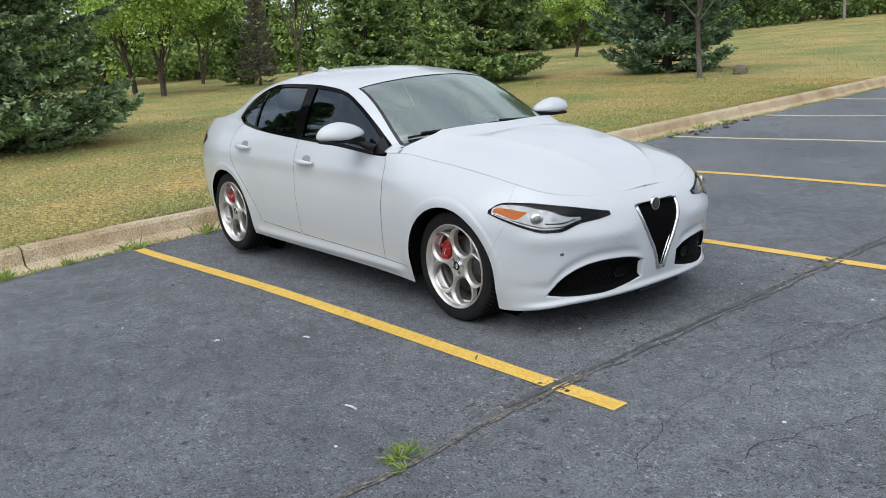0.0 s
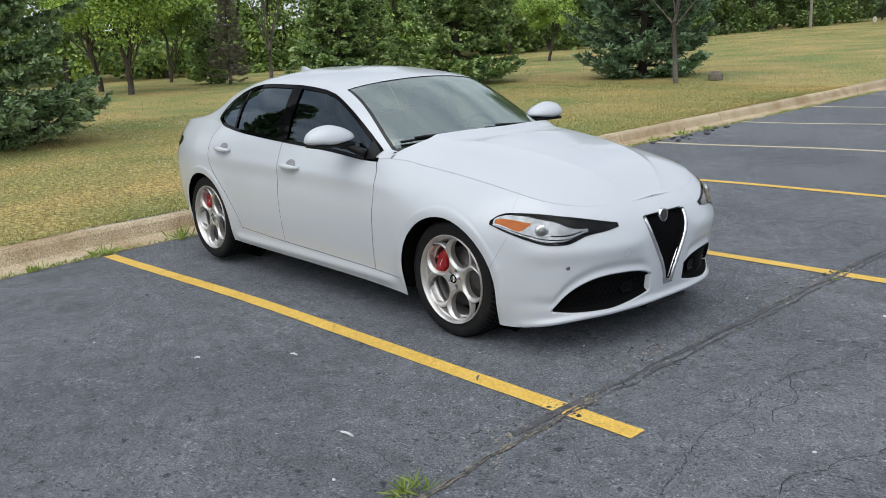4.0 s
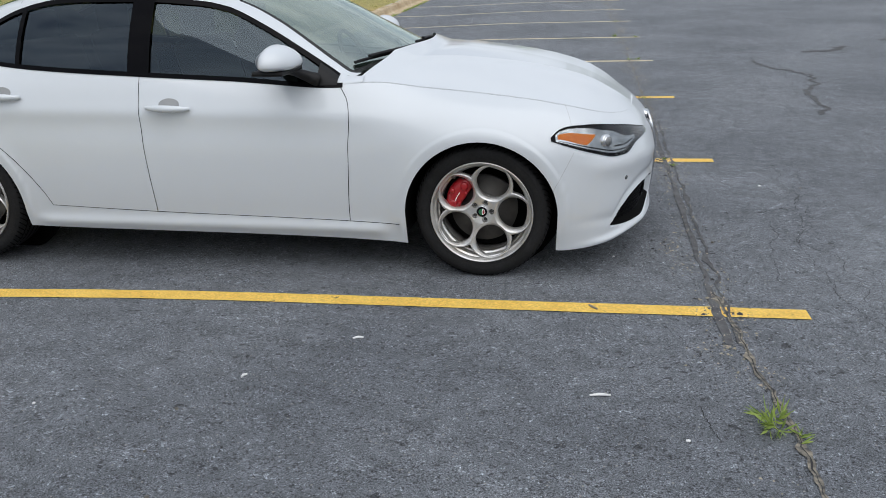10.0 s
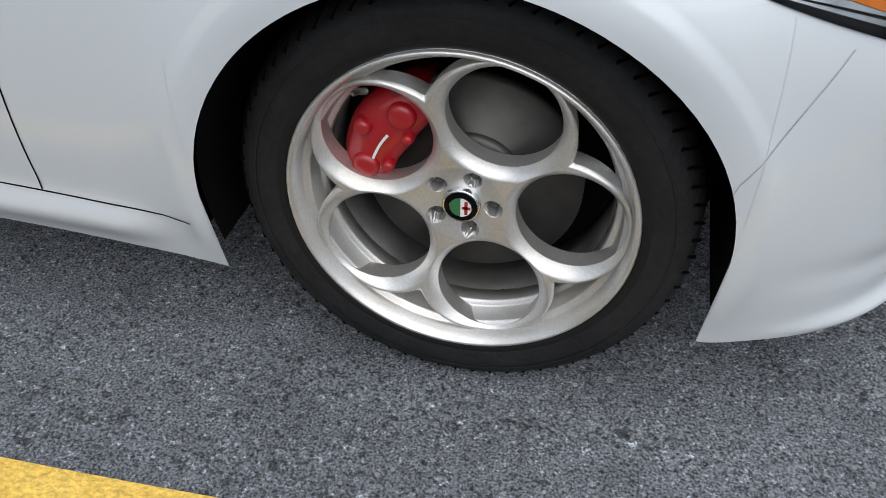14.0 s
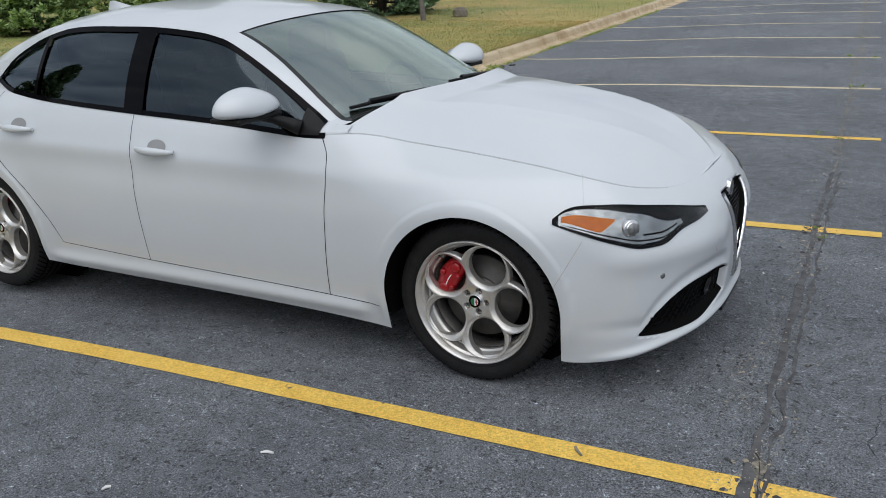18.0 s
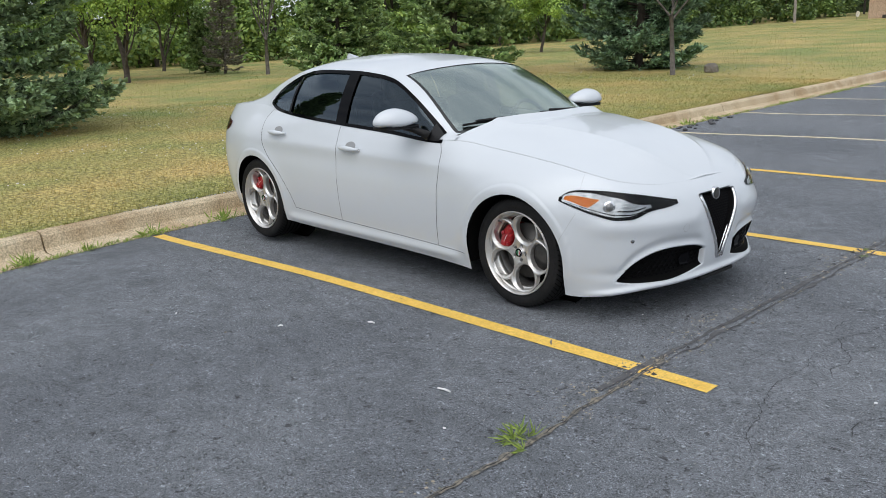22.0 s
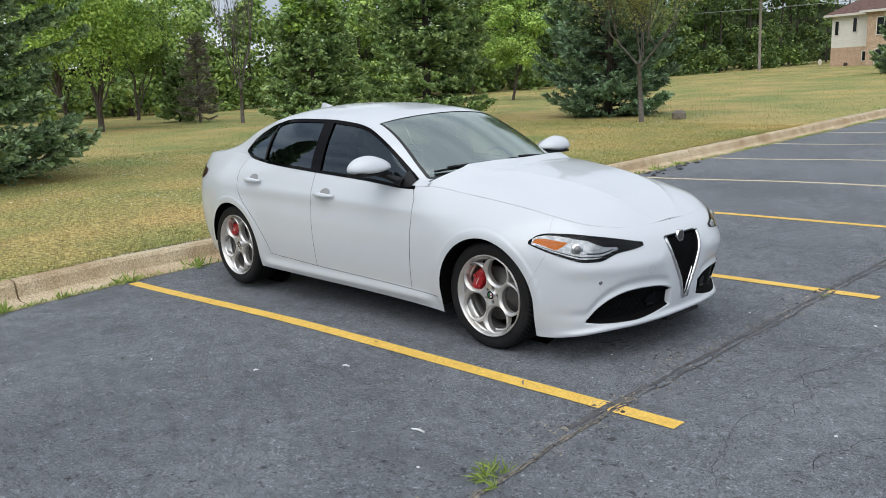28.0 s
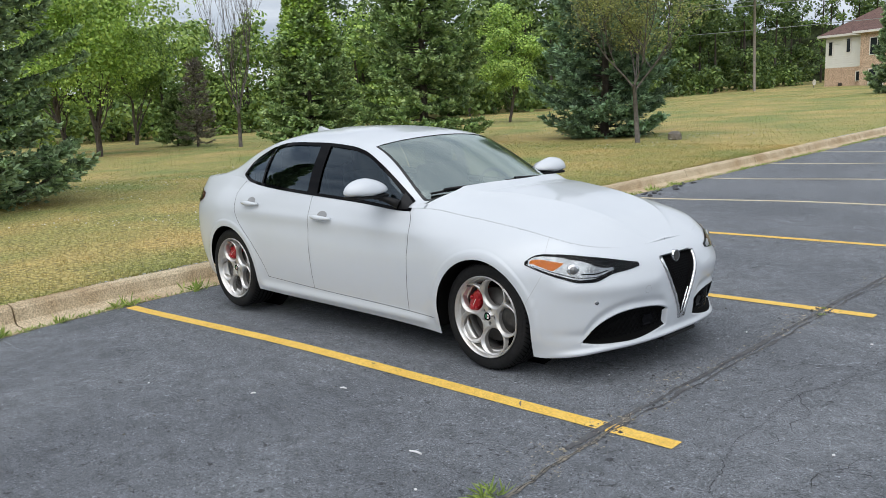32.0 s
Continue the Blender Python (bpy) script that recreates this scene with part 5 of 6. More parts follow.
# ---- bay lines ----
def bay_line(v, mat, length=5.3, width=0.105):
    rows = [-(length) * k / 40 for k in range(41)]
    vs3 = []
    for k, u in enumerate(rows):
        w = width / 2 * (1 + 0.08 * noise.noise(Vector((u * 4, v, 0))))
        wob = 0.002 * noise.noise(Vector((u * 1.3, v * 3, 5)))
        vs3 += [lot(u, v - w + wob, 0.004), lot(u, v + w + wob, 0.004)]
    return mesh("bay_line", vs3, grid_faces(41, 2), mat, None, smooth=False)


for k in range(20):
    tagged(bay_line(2.85 * k, M_YELLOW if k < 3 else M_PALE, 5.3 if k < 1 else 5.5, 0.105 if k < 3 else 0.10), "worn yellow painted bay line" if k < 3 else "faded pale painted bay line", "road marking", "bay lines", "structure")

# ---- cracks, sealer, weeds and litter on the lot ----
rng = np.random.default_rng(7)


def ribbon(name, pts, widths, up, mat, label, category, kind="structure"):
    """A flat irregular strip that follows the lot's surface."""
    vs3 = []
    for i, (x, y) in enumerate(pts):
        a, b = Vector(pts[max(i - 1, 0)]), Vector(pts[min(i + 1, len(pts) - 1)])
        t = (b - a).normalized()
        n = Vector((-t.y, t.x))
        for s in (-1, 1):
            q = Vector((x, y)) + n * (s * widths[i] / 2)
            vs3.append((q.x, q.y, lot_z(q.x, q.y) + up))
    return tagged(mesh(name, vs3, grid_faces(len(pts), 2), mat, None, smooth=False), label, category, kind=kind)


def wander(a, b, n, jitter, seed):
    r = np.random.default_rng(seed)
    a, b = Vector(a), Vector(b)
    t = (b - a).normalized()
    nn = Vector((-t.y, t.x))
    w = np.cumsum(r.normal(0, jitter, n))
    w -= np.linspace(w[0], w[-1], n)
    return [tuple(a + (b - a) * (k / (n - 1)) + nn * float(w[k])) for k in range(n)]


pts = wander((1.10, -1.5), (0.98, 3.2), 160, 0.0035, 1)
ribbon("sealed_joint", [(x + 0.05 + 0.02 * noise.noise(Vector((y * 5, 3, 0))), y) for x, y in pts], [0.032 * max(0.0, noise.noise(Vector((k * 0.13, 5, 0))) + 0.35) + 0.004 for k in range(160)], 0.0043, M_SEALER, "dark tar sealer along the paving joint", "crack")
ribbon("sealed_joint", pts, [0.016 + 0.030 * max(0.0, noise.noise(Vector((k * 0.05, 0, 0))) + 0.38) + 0.016 * noise.noise(Vector((k * 0.7, 1, 0))) ** 2 for k in range(160)], 0.0045, M_SEALER, "dark tar sealer along the paving joint", "crack")
pts = wander((0.98, 3.2), (0.35, 20.0), 90, 0.012, 2)
ribbon("sealed_joint", pts, [0.006 + 0.06 * max(0.0, noise.noise(Vector((k * 0.63, 4, 0)))) for k in range(90)], 0.0045, M_PATCH, "crumbled paving joint", "crack")
pts = wander((0.35, 20.0), (-1.2, 56.0), 60, 0.02, 12)
ribbon("sealed_joint", pts, [0.02 + 0.10 * max(0.0, noise.noise(Vector((k * 0.33, 9, 0))) + 0.2) for k in range(60)], 0.0045, M_PATCH, "crumbled paving joint", "crack")
pts = wander((1.42, -4.3), (1.08, -0.95), 110, 0.005, 3)
ribbon("open_joint", pts, [0.012 + 0.05 * max(0.0, noise.noise(Vector((k * 0.37, 7, 0)))) + 0.03 * abs(noise.noise(Vector((k * 0.9, 3, 0)))) for k in range(110)], 0.0048, M_PATCH, "crumbled open paving joint with tan grit", "crack")
ribbon("open_joint", pts, [0.002 + 0.014 * max(0.0, noise.noise(Vector((k * 0.4, 2, 0)))) for k in range(110)], 0.0062, M_CRACK, "dark crack along the paving joint", "crack")
CRACKS = [((2.1, -1.2), (2.6, 0.9)), ((1.2, 0.3), (3.4, 1.2)), ((1.7, -1.0), (1.5, 2.6)), ((2.6, 0.9), (2.2, 5.5)), ((1.5, 2.6), (2.0, 8.0)),
          ((2.2, 5.5), (6.5, 6.2)), ((-1.2, 4.2), (1.0, 5.0)), ((3.5, 1.5), (6.0, 4.0)), ((2.0, 8.0), (3.0, 15.0)), ((3.0, 15.0), (14, 17)), ((1.0, 10.5), (6.0, 11.2))]
CRACKS += [((1.88, -1.58), (1.64, -0.91)), ((1.64, -0.91), (1.60, -0.19)), ((1.60, -0.19), (1.71, 0.36)), ((1.71, 0.36), (1.92, 1.5)), ((2.08, 5.68), (1.70, 4.01)), ((1.70, 4.01), (1.79, 1.87)), ((1.79, 1.87), (2.42, 1.33)),
           ((1.51, 0.15), (1.43, -0.81)), ((0.70, -1.97), (0.94, -2.02)), ((0.94, -2.02), (0.98, -2.25)), ((-2.50, -2.95), (-2.76, -2.12)), ((-2.76, -2.12), (-2.82, -1.48)), ((-2.82, -1.48), (-2.88, -0.81))]
for k, (a, b) in enumerate(CRACKS):
    pts = wander(a, b, 60, 0.02 * (Vector(b) - Vector(a)).length / 2.5, 20 + k)
    ribbon("crack", pts, [(0.0022 + 0.004 * abs(noise.noise(Vector((i * 0.2, k, 0))))) * (1 + 0.02 * (Vector(b) - Vector(a)).length) for i in range(60)], 0.0042, M_CRACK, "thin crack in the asphalt", "crack")
for k, (a, b, w) in enumerate([((2.5, 3.6), (2.9, 5.8), 0.10), ((2.9, 5.8), (2.45, 7.4), 0.09), ((3.2, 8.2), (3.9, 8.8), 0.25), ((4.6, 9.4), (5.4, 10.2), 0.3)]):
    pts = wander(a, b, 30, 0.03, 60 + k)
    ribbon("oil_stain", pts, [w * (0.4 + 0.6 * abs(noise.noise(Vector((i * 0.3, k, 3))))) for i in range(30)], 0.0044, M_SEALER, "dark tar smear on the asphalt", "stain")


def chips(name, rows, mat, label, seed):
    """Loose flat crumbs: (x, y, spread, count, size) clusters, each crumb a low uneven five-sided pyramid."""
    r = np.random.default_rng(seed)
    vs3, fs = [], []
    for x, y, spread, count, size in rows:
        for _ in range(count):
            px, py = x + float(r.normal(0, spread)), y + float(r.normal(0, spread * 1.4))
            s, a0, z = size * float(r.lognormal(0, 0.45)), float(r.uniform(0, 6.3)), lot_z(px, py)
            o = len(vs3)
            vs3.append((px, py, z + 0.005 + 0.35 * s))
            for j in range(5):
                w = s * float(r.uniform(0.5, 1.1))
                vs3.append((px + w * math.cos(a0 + 1.2566 * j), py + w * math.sin(a0 + 1.2566 * j), z + 0.003))
            fs += [(o, o + 1 + j, o + 1 + (j + 1) % 5) for j in range(5)]
    return stuff_mesh(name, vs3, fs, mat, label, "gravel")


def blades(centres, length, width, spread, per, seed, up=(0, 0, 1), aim=None, level=0.0, out=None, plain=False):
    """Thin leaves in tufts: vertices and faces."""
    r = np.random.default_rng(seed)
    c = np.repeat(np.asarray(centres, float), per, 0)
    n = len(c)
    d = np.repeat(np.asarray(aim, float), per, 0) if aim is not None else np.tile(np.array(up, float), (n, 1))
    d = d + r.normal(0, spread, (n, 3))
    d /= np.linalg.norm(d, axis=1)[:, None]
    face = r.normal(0, 1, (n, 3)) + np.array([0, 0, 3.0 * level])
    if out is not None:
        face = r.normal(0, 0.5, (n, 3)) + np.repeat(out, per, 0)
    s = np.cross(d, face)
    s /= np.linalg.norm(s, axis=1)[:, None] + 1e-9
    ln = length * r.uniform(0.6, 1.25, n)[:, None]
    w = width * r.uniform(0.7, 1.3, n)[:, None]
    if plain:
        return np.stack([c - s * w / 2, c + s * w / 2, c + d * ln], 1).reshape(-1, 3), np.arange(3 * n).reshape(-1, 3)
    v = np.stack([c, c + d * ln * 0.5 + s * w * 0.62, c + d * ln, c + d * ln * 0.5 - s * w * 0.62], 1).reshape(-1, 3)
    f = np.arange(4 * n).reshape(-1, 4)
    return v, f


def stuff_mesh(name, v, f, mat, label, category, parent=None, kind="stuff"):
    me = bpy.data.meshes.new(name)
    v, f = np.asarray(v, np.float32), np.asarray(f, np.int32)
    me.vertices.add(len(v))
    me.vertices.foreach_set("co", v.ravel())
    me.loops.add(f.size)
    me.loops.foreach_set("vertex_index", f.ravel())
    me.polygons.add(len(f))
    me.polygons.foreach_set("loop_start", np.arange(len(f), dtype=np.int32) * f.shape[1])
    me.update(calc_edges=True)
    me.materials.append(mat)
    ob = new(name, me)
    if parent:
        ob.parent = parent
        return tagged(ob, label)
    return tagged(ob, label, category, kind=kind)


def weed(x, y, size, n, seed, flat=0.9):
    r = np.random.default_rng(seed)
    c = np.array([(x + r.normal(0, size * 0.30), y + r.normal(0, size * 0.30), lot_z(x, y) + 0.004) for _ in range(n)])
    aim = np.c_[r.normal(0, flat, n), r.normal(0, flat, n), np.full(n, 0.75)]
    v, f = blades(c, size * 0.75, size * 0.065, 0.45, 5, seed, aim=aim)
    return stuff_mesh("weed", v, f, M_WEED, "tuft of bright green weed growing from the crack", "weed", kind="")


JOINT = smooth_curve([-4.3, -1.0, 3.2, 20.0, 56.0], [1.42, 1.08, 0.98, 0.35, -1.2])
rj = np.random.default_rng(77)
rows_tan, rows_dark = [], []
for k in range(340):
    y = -4.3 + 24 * (k / 340) ** 1.3
    dens = max(0.0, noise.noise(Vector((y * 1.1, 2, 0))) + 0.30)
    x = JOINT(y) + float(rj.normal(0, 0.06))
    rows_tan.append((x, y, 0.04, int(26 * dens), 0.0042))
    rows_dark.append((x + float(rj.normal(0, 0.04)), y, 0.04, int(12 * dens), 0.005))
for k in range(8):
    y = -1.15 + 2.85 * k
    rows_tan.append((JOINT(y), y, 0.07, 40, 0.005))
    rows_dark.append((JOINT(y), y, 0.04, 40, 0.006))
M_GRIT = material("grit", (0.40, 0.355, 0.27), 0.95, island=0.35, var=0.2, scale=40)
M_CRUMB = material("asphalt_crumb", (0.062, 0.062, 0.066), 0.9, island=0.4, var=0.2, scale=40)
chips("grit", rows_tan, M_GRIT, "tan grit scattered along the paving joint", 78)
chips("crumbs", rows_dark, M_CRUMB, "dark asphalt crumbs along the paving joint", 79)
for k in range(9):
    y = -1.15 + 2.85 * (k // 2 + 1) + 0.06 * (k % 2)
    weed(JOINT(y) + float(rj.normal(0, 0.12)), y + float(rj.normal(0, 0.06)), float(rj.uniform(0.03, 0.07)), 8, 400 + k)
weed(1.17, -2.10, 0.105, 14, 5)
weed(1.22, -2.20, 0.07, 6, 6)
r0 = np.random.default_rng(11)
for k in range(40):
    v = float(r0.uniform(-4.4, 3.0)) if k < 32 else float(r0.uniform(3.5, 14))
    p = lot(KERB_U(v) + float(r0.uniform(0.21, 0.29)), v)
    weed(p.x, p.y, float(r0.uniform(0.07, 0.17)), int(r0.integers(7, 16)), 100 + k, 0.6)
# moss and grass along the kerb's foot
c = []
for k in range(2600):
    v = float(r0.uniform(-6, 22))
    if noise.noise(Vector((v * 0.8, 1, 2))) + 0.25 > r0.uniform(-0.3, 0.5):
        p = lot(KERB_U(v) + 0.25 + float(r0.normal(0, 0.03)), v)
        c.append((p.x, p.y, p.z + 0.004))
v, f = blades(c, 0.045, 0.006, 0.7, 3, 12)
stuff_mesh("kerb_grass", v, f, M_WEED, "low green grass in the gutter along the kerb", "grass")
# lawn blades near the kerb, thinner further back
c = []
for k in range(150000):
    v = float(r0.uniform(-4.5, 17))
    back = float(r0.uniform(0, 1)) ** 1.5 * 11.0 - 0.02
    u = KERB_U(v) - 0.195 - back
    p = lot(u, v)
    c.append((p.x, p.y, lawn_z(u, v) - 0.008))
v, f = blades(c, 0.036, 0.008, 1.5, 3, 13, level=1.5, plain=True)
stuff_mesh("grass", v, f, M_BLADE, "short dry and green lawn grass", "grass")
# coarser tufts over the far lawn
c = []
for k in range(60000):
    v = float(r0.uniform(4, 75))
    back = float(r0.uniform(0, 1)) ** 1.2 * 26.0
    u = KERB_U(v) - 0.22 - back
    p = lot(u, v)
    c.append((p.x, p.y, lawn_z(u, v) - 0.01))
v, f = blades(c, 0.06, 0.022, 2.5, 2, 15, level=4.0, plain=True)
stuff_mesh("grass", v, f, M_FARBLADE, "short dry and green lawn grass", "grass")
# clover heads
c = []
for k in range(1500):
    v = float(r0.uniform(-4, 22))
    back = float(r0.uniform(2.0, 11))
    u = KERB_U(v) - 0.195 - back
    if noise.noise(Vector((u * 0.5, v * 0.5, 8))) > 0.02:
        p = lot(u, v)
        c.append((p.x, p.y, lawn_z(u, v) + 0.05))
v, f = blades(c, 0.016, 0.014, 1.2, 3, 14)
stuff_mesh("clover", v, f, M_WHITEBAR, "small white clover heads in the lawn", "flower")


def stone(name, x, y, z, size, mat, label, category, seed, group="", flat=0.6):
    bm = bmesh.new()
    bmesh.ops.create_icosphere(bm, subdivisions=2 if max(size) > 0.1 else 1, radius=1.0)
    for v in bm.verts:
        q = v.co * (1 + 0.28 * noise.noise(v.co * 1.7 + Vector((seed, 0, 0))))
        v.co = Vector((q.x * size[0], q.y * size[1], q.z * size[2]))
    ob = part(name, bm, mat)
    ob.matrix_world = pose(x, y, z, 0, 0, seed * 37)
    return tagged(ob, label, category, group)


stone("rock", -8.9, 16.5, 0.90, (0.30, 0.20, 0.16), M_ROCK, "grey weathered rock lying in the lawn", "rock", 3)
stone("rock", -13.3, 51.6, 2.35, (0.6, 0.4, 0.25), M_ROCK, "tan rock beside the young spruce", "rock", 5)
for k in range(40):
    x, y = float(r0.uniform(-3.5, 3.2)), float(r0.uniform(-4.6, 3.5))
    s = float(r0.uniform(0.004, 0.011))
    stone("pebble", x, y, lot_z(x, y) + s * 0.4, (s, s * 0.8, s * 0.6), M_PATCH if k % 3 else M_WHITEBAR, "small loose stone on the asphalt", "pebble", k, "loose stones")
for k in range(26):
    v = 8.5 + 0.08 * k + float(r0.normal(0, 0.15))
    p = lot(KERB_U(v) + 0.30 + abs(float(r0.normal(0, 0.14))), v)
    s = float(r0.uniform(0.02, 0.06))
    stone("asphalt_lump", p.x, p.y, p.z + s * 0.3, (s, s * 0.8, s * 0.5), M_SEALER, "broken lump of black asphalt by the kerb", "rubble", k, "asphalt lumps")
for x, y, ln, a, mt in ((0.595, -1.99, 0.075, 8, M_WHITEBAR), (-0.41, -1.63, 0.045, 20, M_WHITEBAR), (-0.75, -2.02, 0.03, 70, M_WHITEBAR), (2.15, -2.45, 0.09, 15, M_FENCE), (0.55, -1.18, 0.06, 130, M_FENCE)):
    v, f = tube([(-ln / 2, 0, 0.006), (0, 0.004, 0.008), (ln / 2, 0, 0.006)], [0.004, 0.006, 0.0045], 6)
    ob = mesh("twig", v, f, mt)
    ob.matrix_world = pose(x, y, lot_z(x, y), 0, 0, a)
    tagged(ob, "short pale twig lying on the asphalt", "twig", "litter")


# ---- trees ----
def ground_z(x, y):
    c, s = math.cos(YAW), math.sin(YAW)
    a, b = x - 1.464, y + 1.147
    return lawn_z(a * c + b * s, -a * s + b * c)


def spruce_mesh(h, rad, seed, mat, trunk_mat=M_BARK, tip_mat=None, tuft=0.16, width=0.045, density=1.0, low=0.05, shape=0.8, blunt=0.0, droop=0.25, per=4, tier=0.42):
    """A conifer: tapered trunk, whorls of drooping boughs with upturned ends, flat sprays of needled shoots, paler ends
    that are new growth with a lit look put into the colour.
    """
    r = np.random.default_rng(seed)
    tree = new("spruce")
    pts = [(0.004 * h * math.sin(k), 0, h * k / 8) for k in range(9)]
    v, f = tube(pts, [max(0.017 * h * (1 - k / 8.3), 0.01) for k in range(9)], 9)
    mesh("trunk", v, f, trunk_mat, tree)
    old, lit_growth, limbs = [], [], []
    z0 = low * h
    whorl = 0
    while z0 < 0.97 * h:
        t = z0 / h
        for k in range(int(r.integers(9, 12))):
            a = whorl * 1.1 + 2 * math.pi * k / 10 + r.normal(0, 0.22)
            ln = rad * max((1 - t) ** shape, blunt * (1 - t) ** 0.35) * r.uniform(0.70, 1.10) * (0.78 + 0.22 * min(t / 0.10, 1.0)) + 0.10
            base = z0 + r.normal(0, 0.13)
            rise = max(-droop + 0.85 * t + r.normal(0, 0.07), -(base - 0.10) / ln)
            d = np.array([math.cos(a), math.sin(a), 0.0])
            side = np.array([-d[1], d[0], 0.0])
            n = max(6, int((ln * 20 + 3) * density))
            s = np.sort(r.uniform(0.10, 1.0, n) ** 0.75)
            mid = d * (ln * s)[:, None]
            mid[:, 2] = base + ln * (rise * s + 0.28 * s**3)
            # shoots to both sides, shorter towards the end, so that the bough is a pointed fan
            sg = np.where(r.uniform(0, 1, n) < 0.5, -1.0, 1.0)
            reach = ln * 0.42 * (1.08 - s) * r.uniform(0.4, 1.0, n) + tuft * 0.8
            way = d * 0.75 + side * (sg * r.uniform(0.35, 1.0, n))[:, None]
            way[:, 2] = r.uniform(-0.12, 0.16, n) + 0.25 * s
            way /= np.linalg.norm(way, axis=1)[:, None]
            m = max(3, int(round(5 * density)))
            for q in np.linspace(0.12, 1, m):
                c = mid + way * (reach * q)[:, None]
                c[:, 2] -= 0.14 * reach * q * q
                fan = r.normal(0, 1, (n, 3))
                fan[:, 2] = fan[:, 2] * 0.5 + 0.25
                (lit_growth if q > 0.55 else old).append((c, way * 0.9 + fan * 0.45))
            limbs.append(tube([(0, 0, base), tuple(d * ln * 0.5 + np.array([0, 0, base + ln * (rise * 0.5 + 0.035)])), tuple(d * ln * 0.93 + np.array([0, 0, base + ln * (rise * 0.93 + 0.22)]))], [0.006 * h ** 0.5 + 0.006, 0.009, 0.004], 4))
        z0 += tier * r.uniform(0.75, 1.2) * (1.15 - 0.5 * t)
        whorl += 1
    for name, rows, mt, k, label in (("crown", old, mat, 1, "dense needled boughs"), ("lit_growth", lit_growth, tip_mat or mat, 2, "paler bough ends, new growth with a lit look put into the colour")):
        c, w = np.concatenate([q[0] for q in rows]), np.concatenate([q[1] for q in rows])
        out = np.tile(np.array([0, 0, 1.0]), (len(c), 1)) + 0.5 * c * np.array([1, 1, 0]) / (np.linalg.norm(c[:, :2], axis=1)[:, None] + 1e-6)
        v, f = blades(c, tuft, width, 0.30, per, seed + k, aim=w, out=out)
        stuff_mesh(name, v, f, mt, label, "", tree)
    v, f = merged(limbs)
    mesh("branchwork", v, f, trunk_mat, tree)
    return tree


def diamonds(c, size, seed, aspect=0.7, out=None):
    """Single leaves as small bent kites."""
    r = np.random.default_rng(seed)
    n = len(c)
    up = r.normal(0, 0.55, (n, 3)) + (np.array([0, 0, 1.0]) if out is None else out * 0.9 + np.array([0, 0, 0.55]))
    a = np.cross(up, r.normal(0, 1, (n, 3)))
    a /= np.linalg.norm(a, axis=1)[:, None] + 1e-9
    b = np.cross(a, up)
    b /= np.linalg.norm(b, axis=1)[:, None] + 1e-9
    s = size * r.uniform(0.55, 1.25, n)[:, None]
    v = np.stack([c - a * s * 0.5, c + b * s * aspect * 0.5, c + a * s * 0.55, c - b * s * aspect * 0.5], 1).reshape(-1, 3)
    return v, np.arange(4 * n).reshape(-1, 4)


def branch_tubes(base, way, length, rad, depth, r, out, tips, fork=3, spread=0.5, up=0.15, sides=5):
    n = 4
    pts, d = [Vector(base)], Vector(way).normalized()
    for k in range(n):
        d = (d + Vector(r.normal(0, 0.10, 3)) + Vector((0, 0, up * 0.3))).normalized()
        pts.append(pts[-1] + d * (length / n))
    out.append(tube(pts, [rad * (1 - 0.45 * k / n) for k in range(n + 1)], sides))
    if depth == 0:
        tips += [tuple(p) for p in pts[1:]]
        return
    for k in range(fork + int(r.integers(0, 2))):
        s = pts[int(r.integers(1, n + 1))] if k else pts[-1]
        w = (d + Vector(r.normal(0, spread, 3)) + Vector((0, 0, up))).normalized()
        branch_tubes(s, w, length * float(r.uniform(0.55, 0.8)), rad * 0.55, depth - 1, r, out, tips, fork, spread, up, 4 if depth > 1 else 3)


def broadleaf(h, crown_r, trunk_h, seed, mat, leaf=0.16, count=9000, bark=M_BARK, blobs=34, squash=1.0, name="tree"):
    """A leafy tree: forked trunk and limbs, leaves in clumps of uneven size with gaps between."""
    r = np.random.default_rng(seed)
    tree = new(name)
    out, tips = [], []
    branch_tubes((0, 0, -0.1), (0.03, 0.02, 1), trunk_h * 1.3, 0.014 * h, 3, r, out, tips, 3, 0.42, 0.25, 8)
    v, f = merged(out)
    mesh("trunk", v, f, bark, tree)
    mid = (h + trunk_h) / 2
    hh = (h - trunk_h) / 2
    cs, outs = [], []
    for k in range(blobs):
        q = r.normal(0, 1, 3)
        q /= np.linalg.norm(q)
        q *= r.uniform(0.35, 0.95)
        wide = 1.0 - 0.45 * max(q[2], 0) ** 1.5
        c = np.array([q[0] * crown_r * wide, q[1] * crown_r * wide, mid + q[2] * hh * squash])
        n = int(count / blobs * r.uniform(0.5, 1.5))
        p = r.normal(0, 1, (n, 3))
        p /= np.linalg.norm(p, axis=1)[:, None]
        outs.append(p * 0.7 + q * np.array([0.6, 0.6, 0.3]))
        p = p * (r.uniform(0.4, 1.0, n) ** 0.5)[:, None] * np.array([0.36, 0.36, 0.26]) * crown_r * r.uniform(0.7, 1.2)
        cs.append(c + p)
    v, f = diamonds(np.concatenate(cs), leaf, seed + 1, out=np.concatenate(outs))
    stuff_mesh("crown", v, f, mat, "clumps of green leaves", "", tree)
    return tree


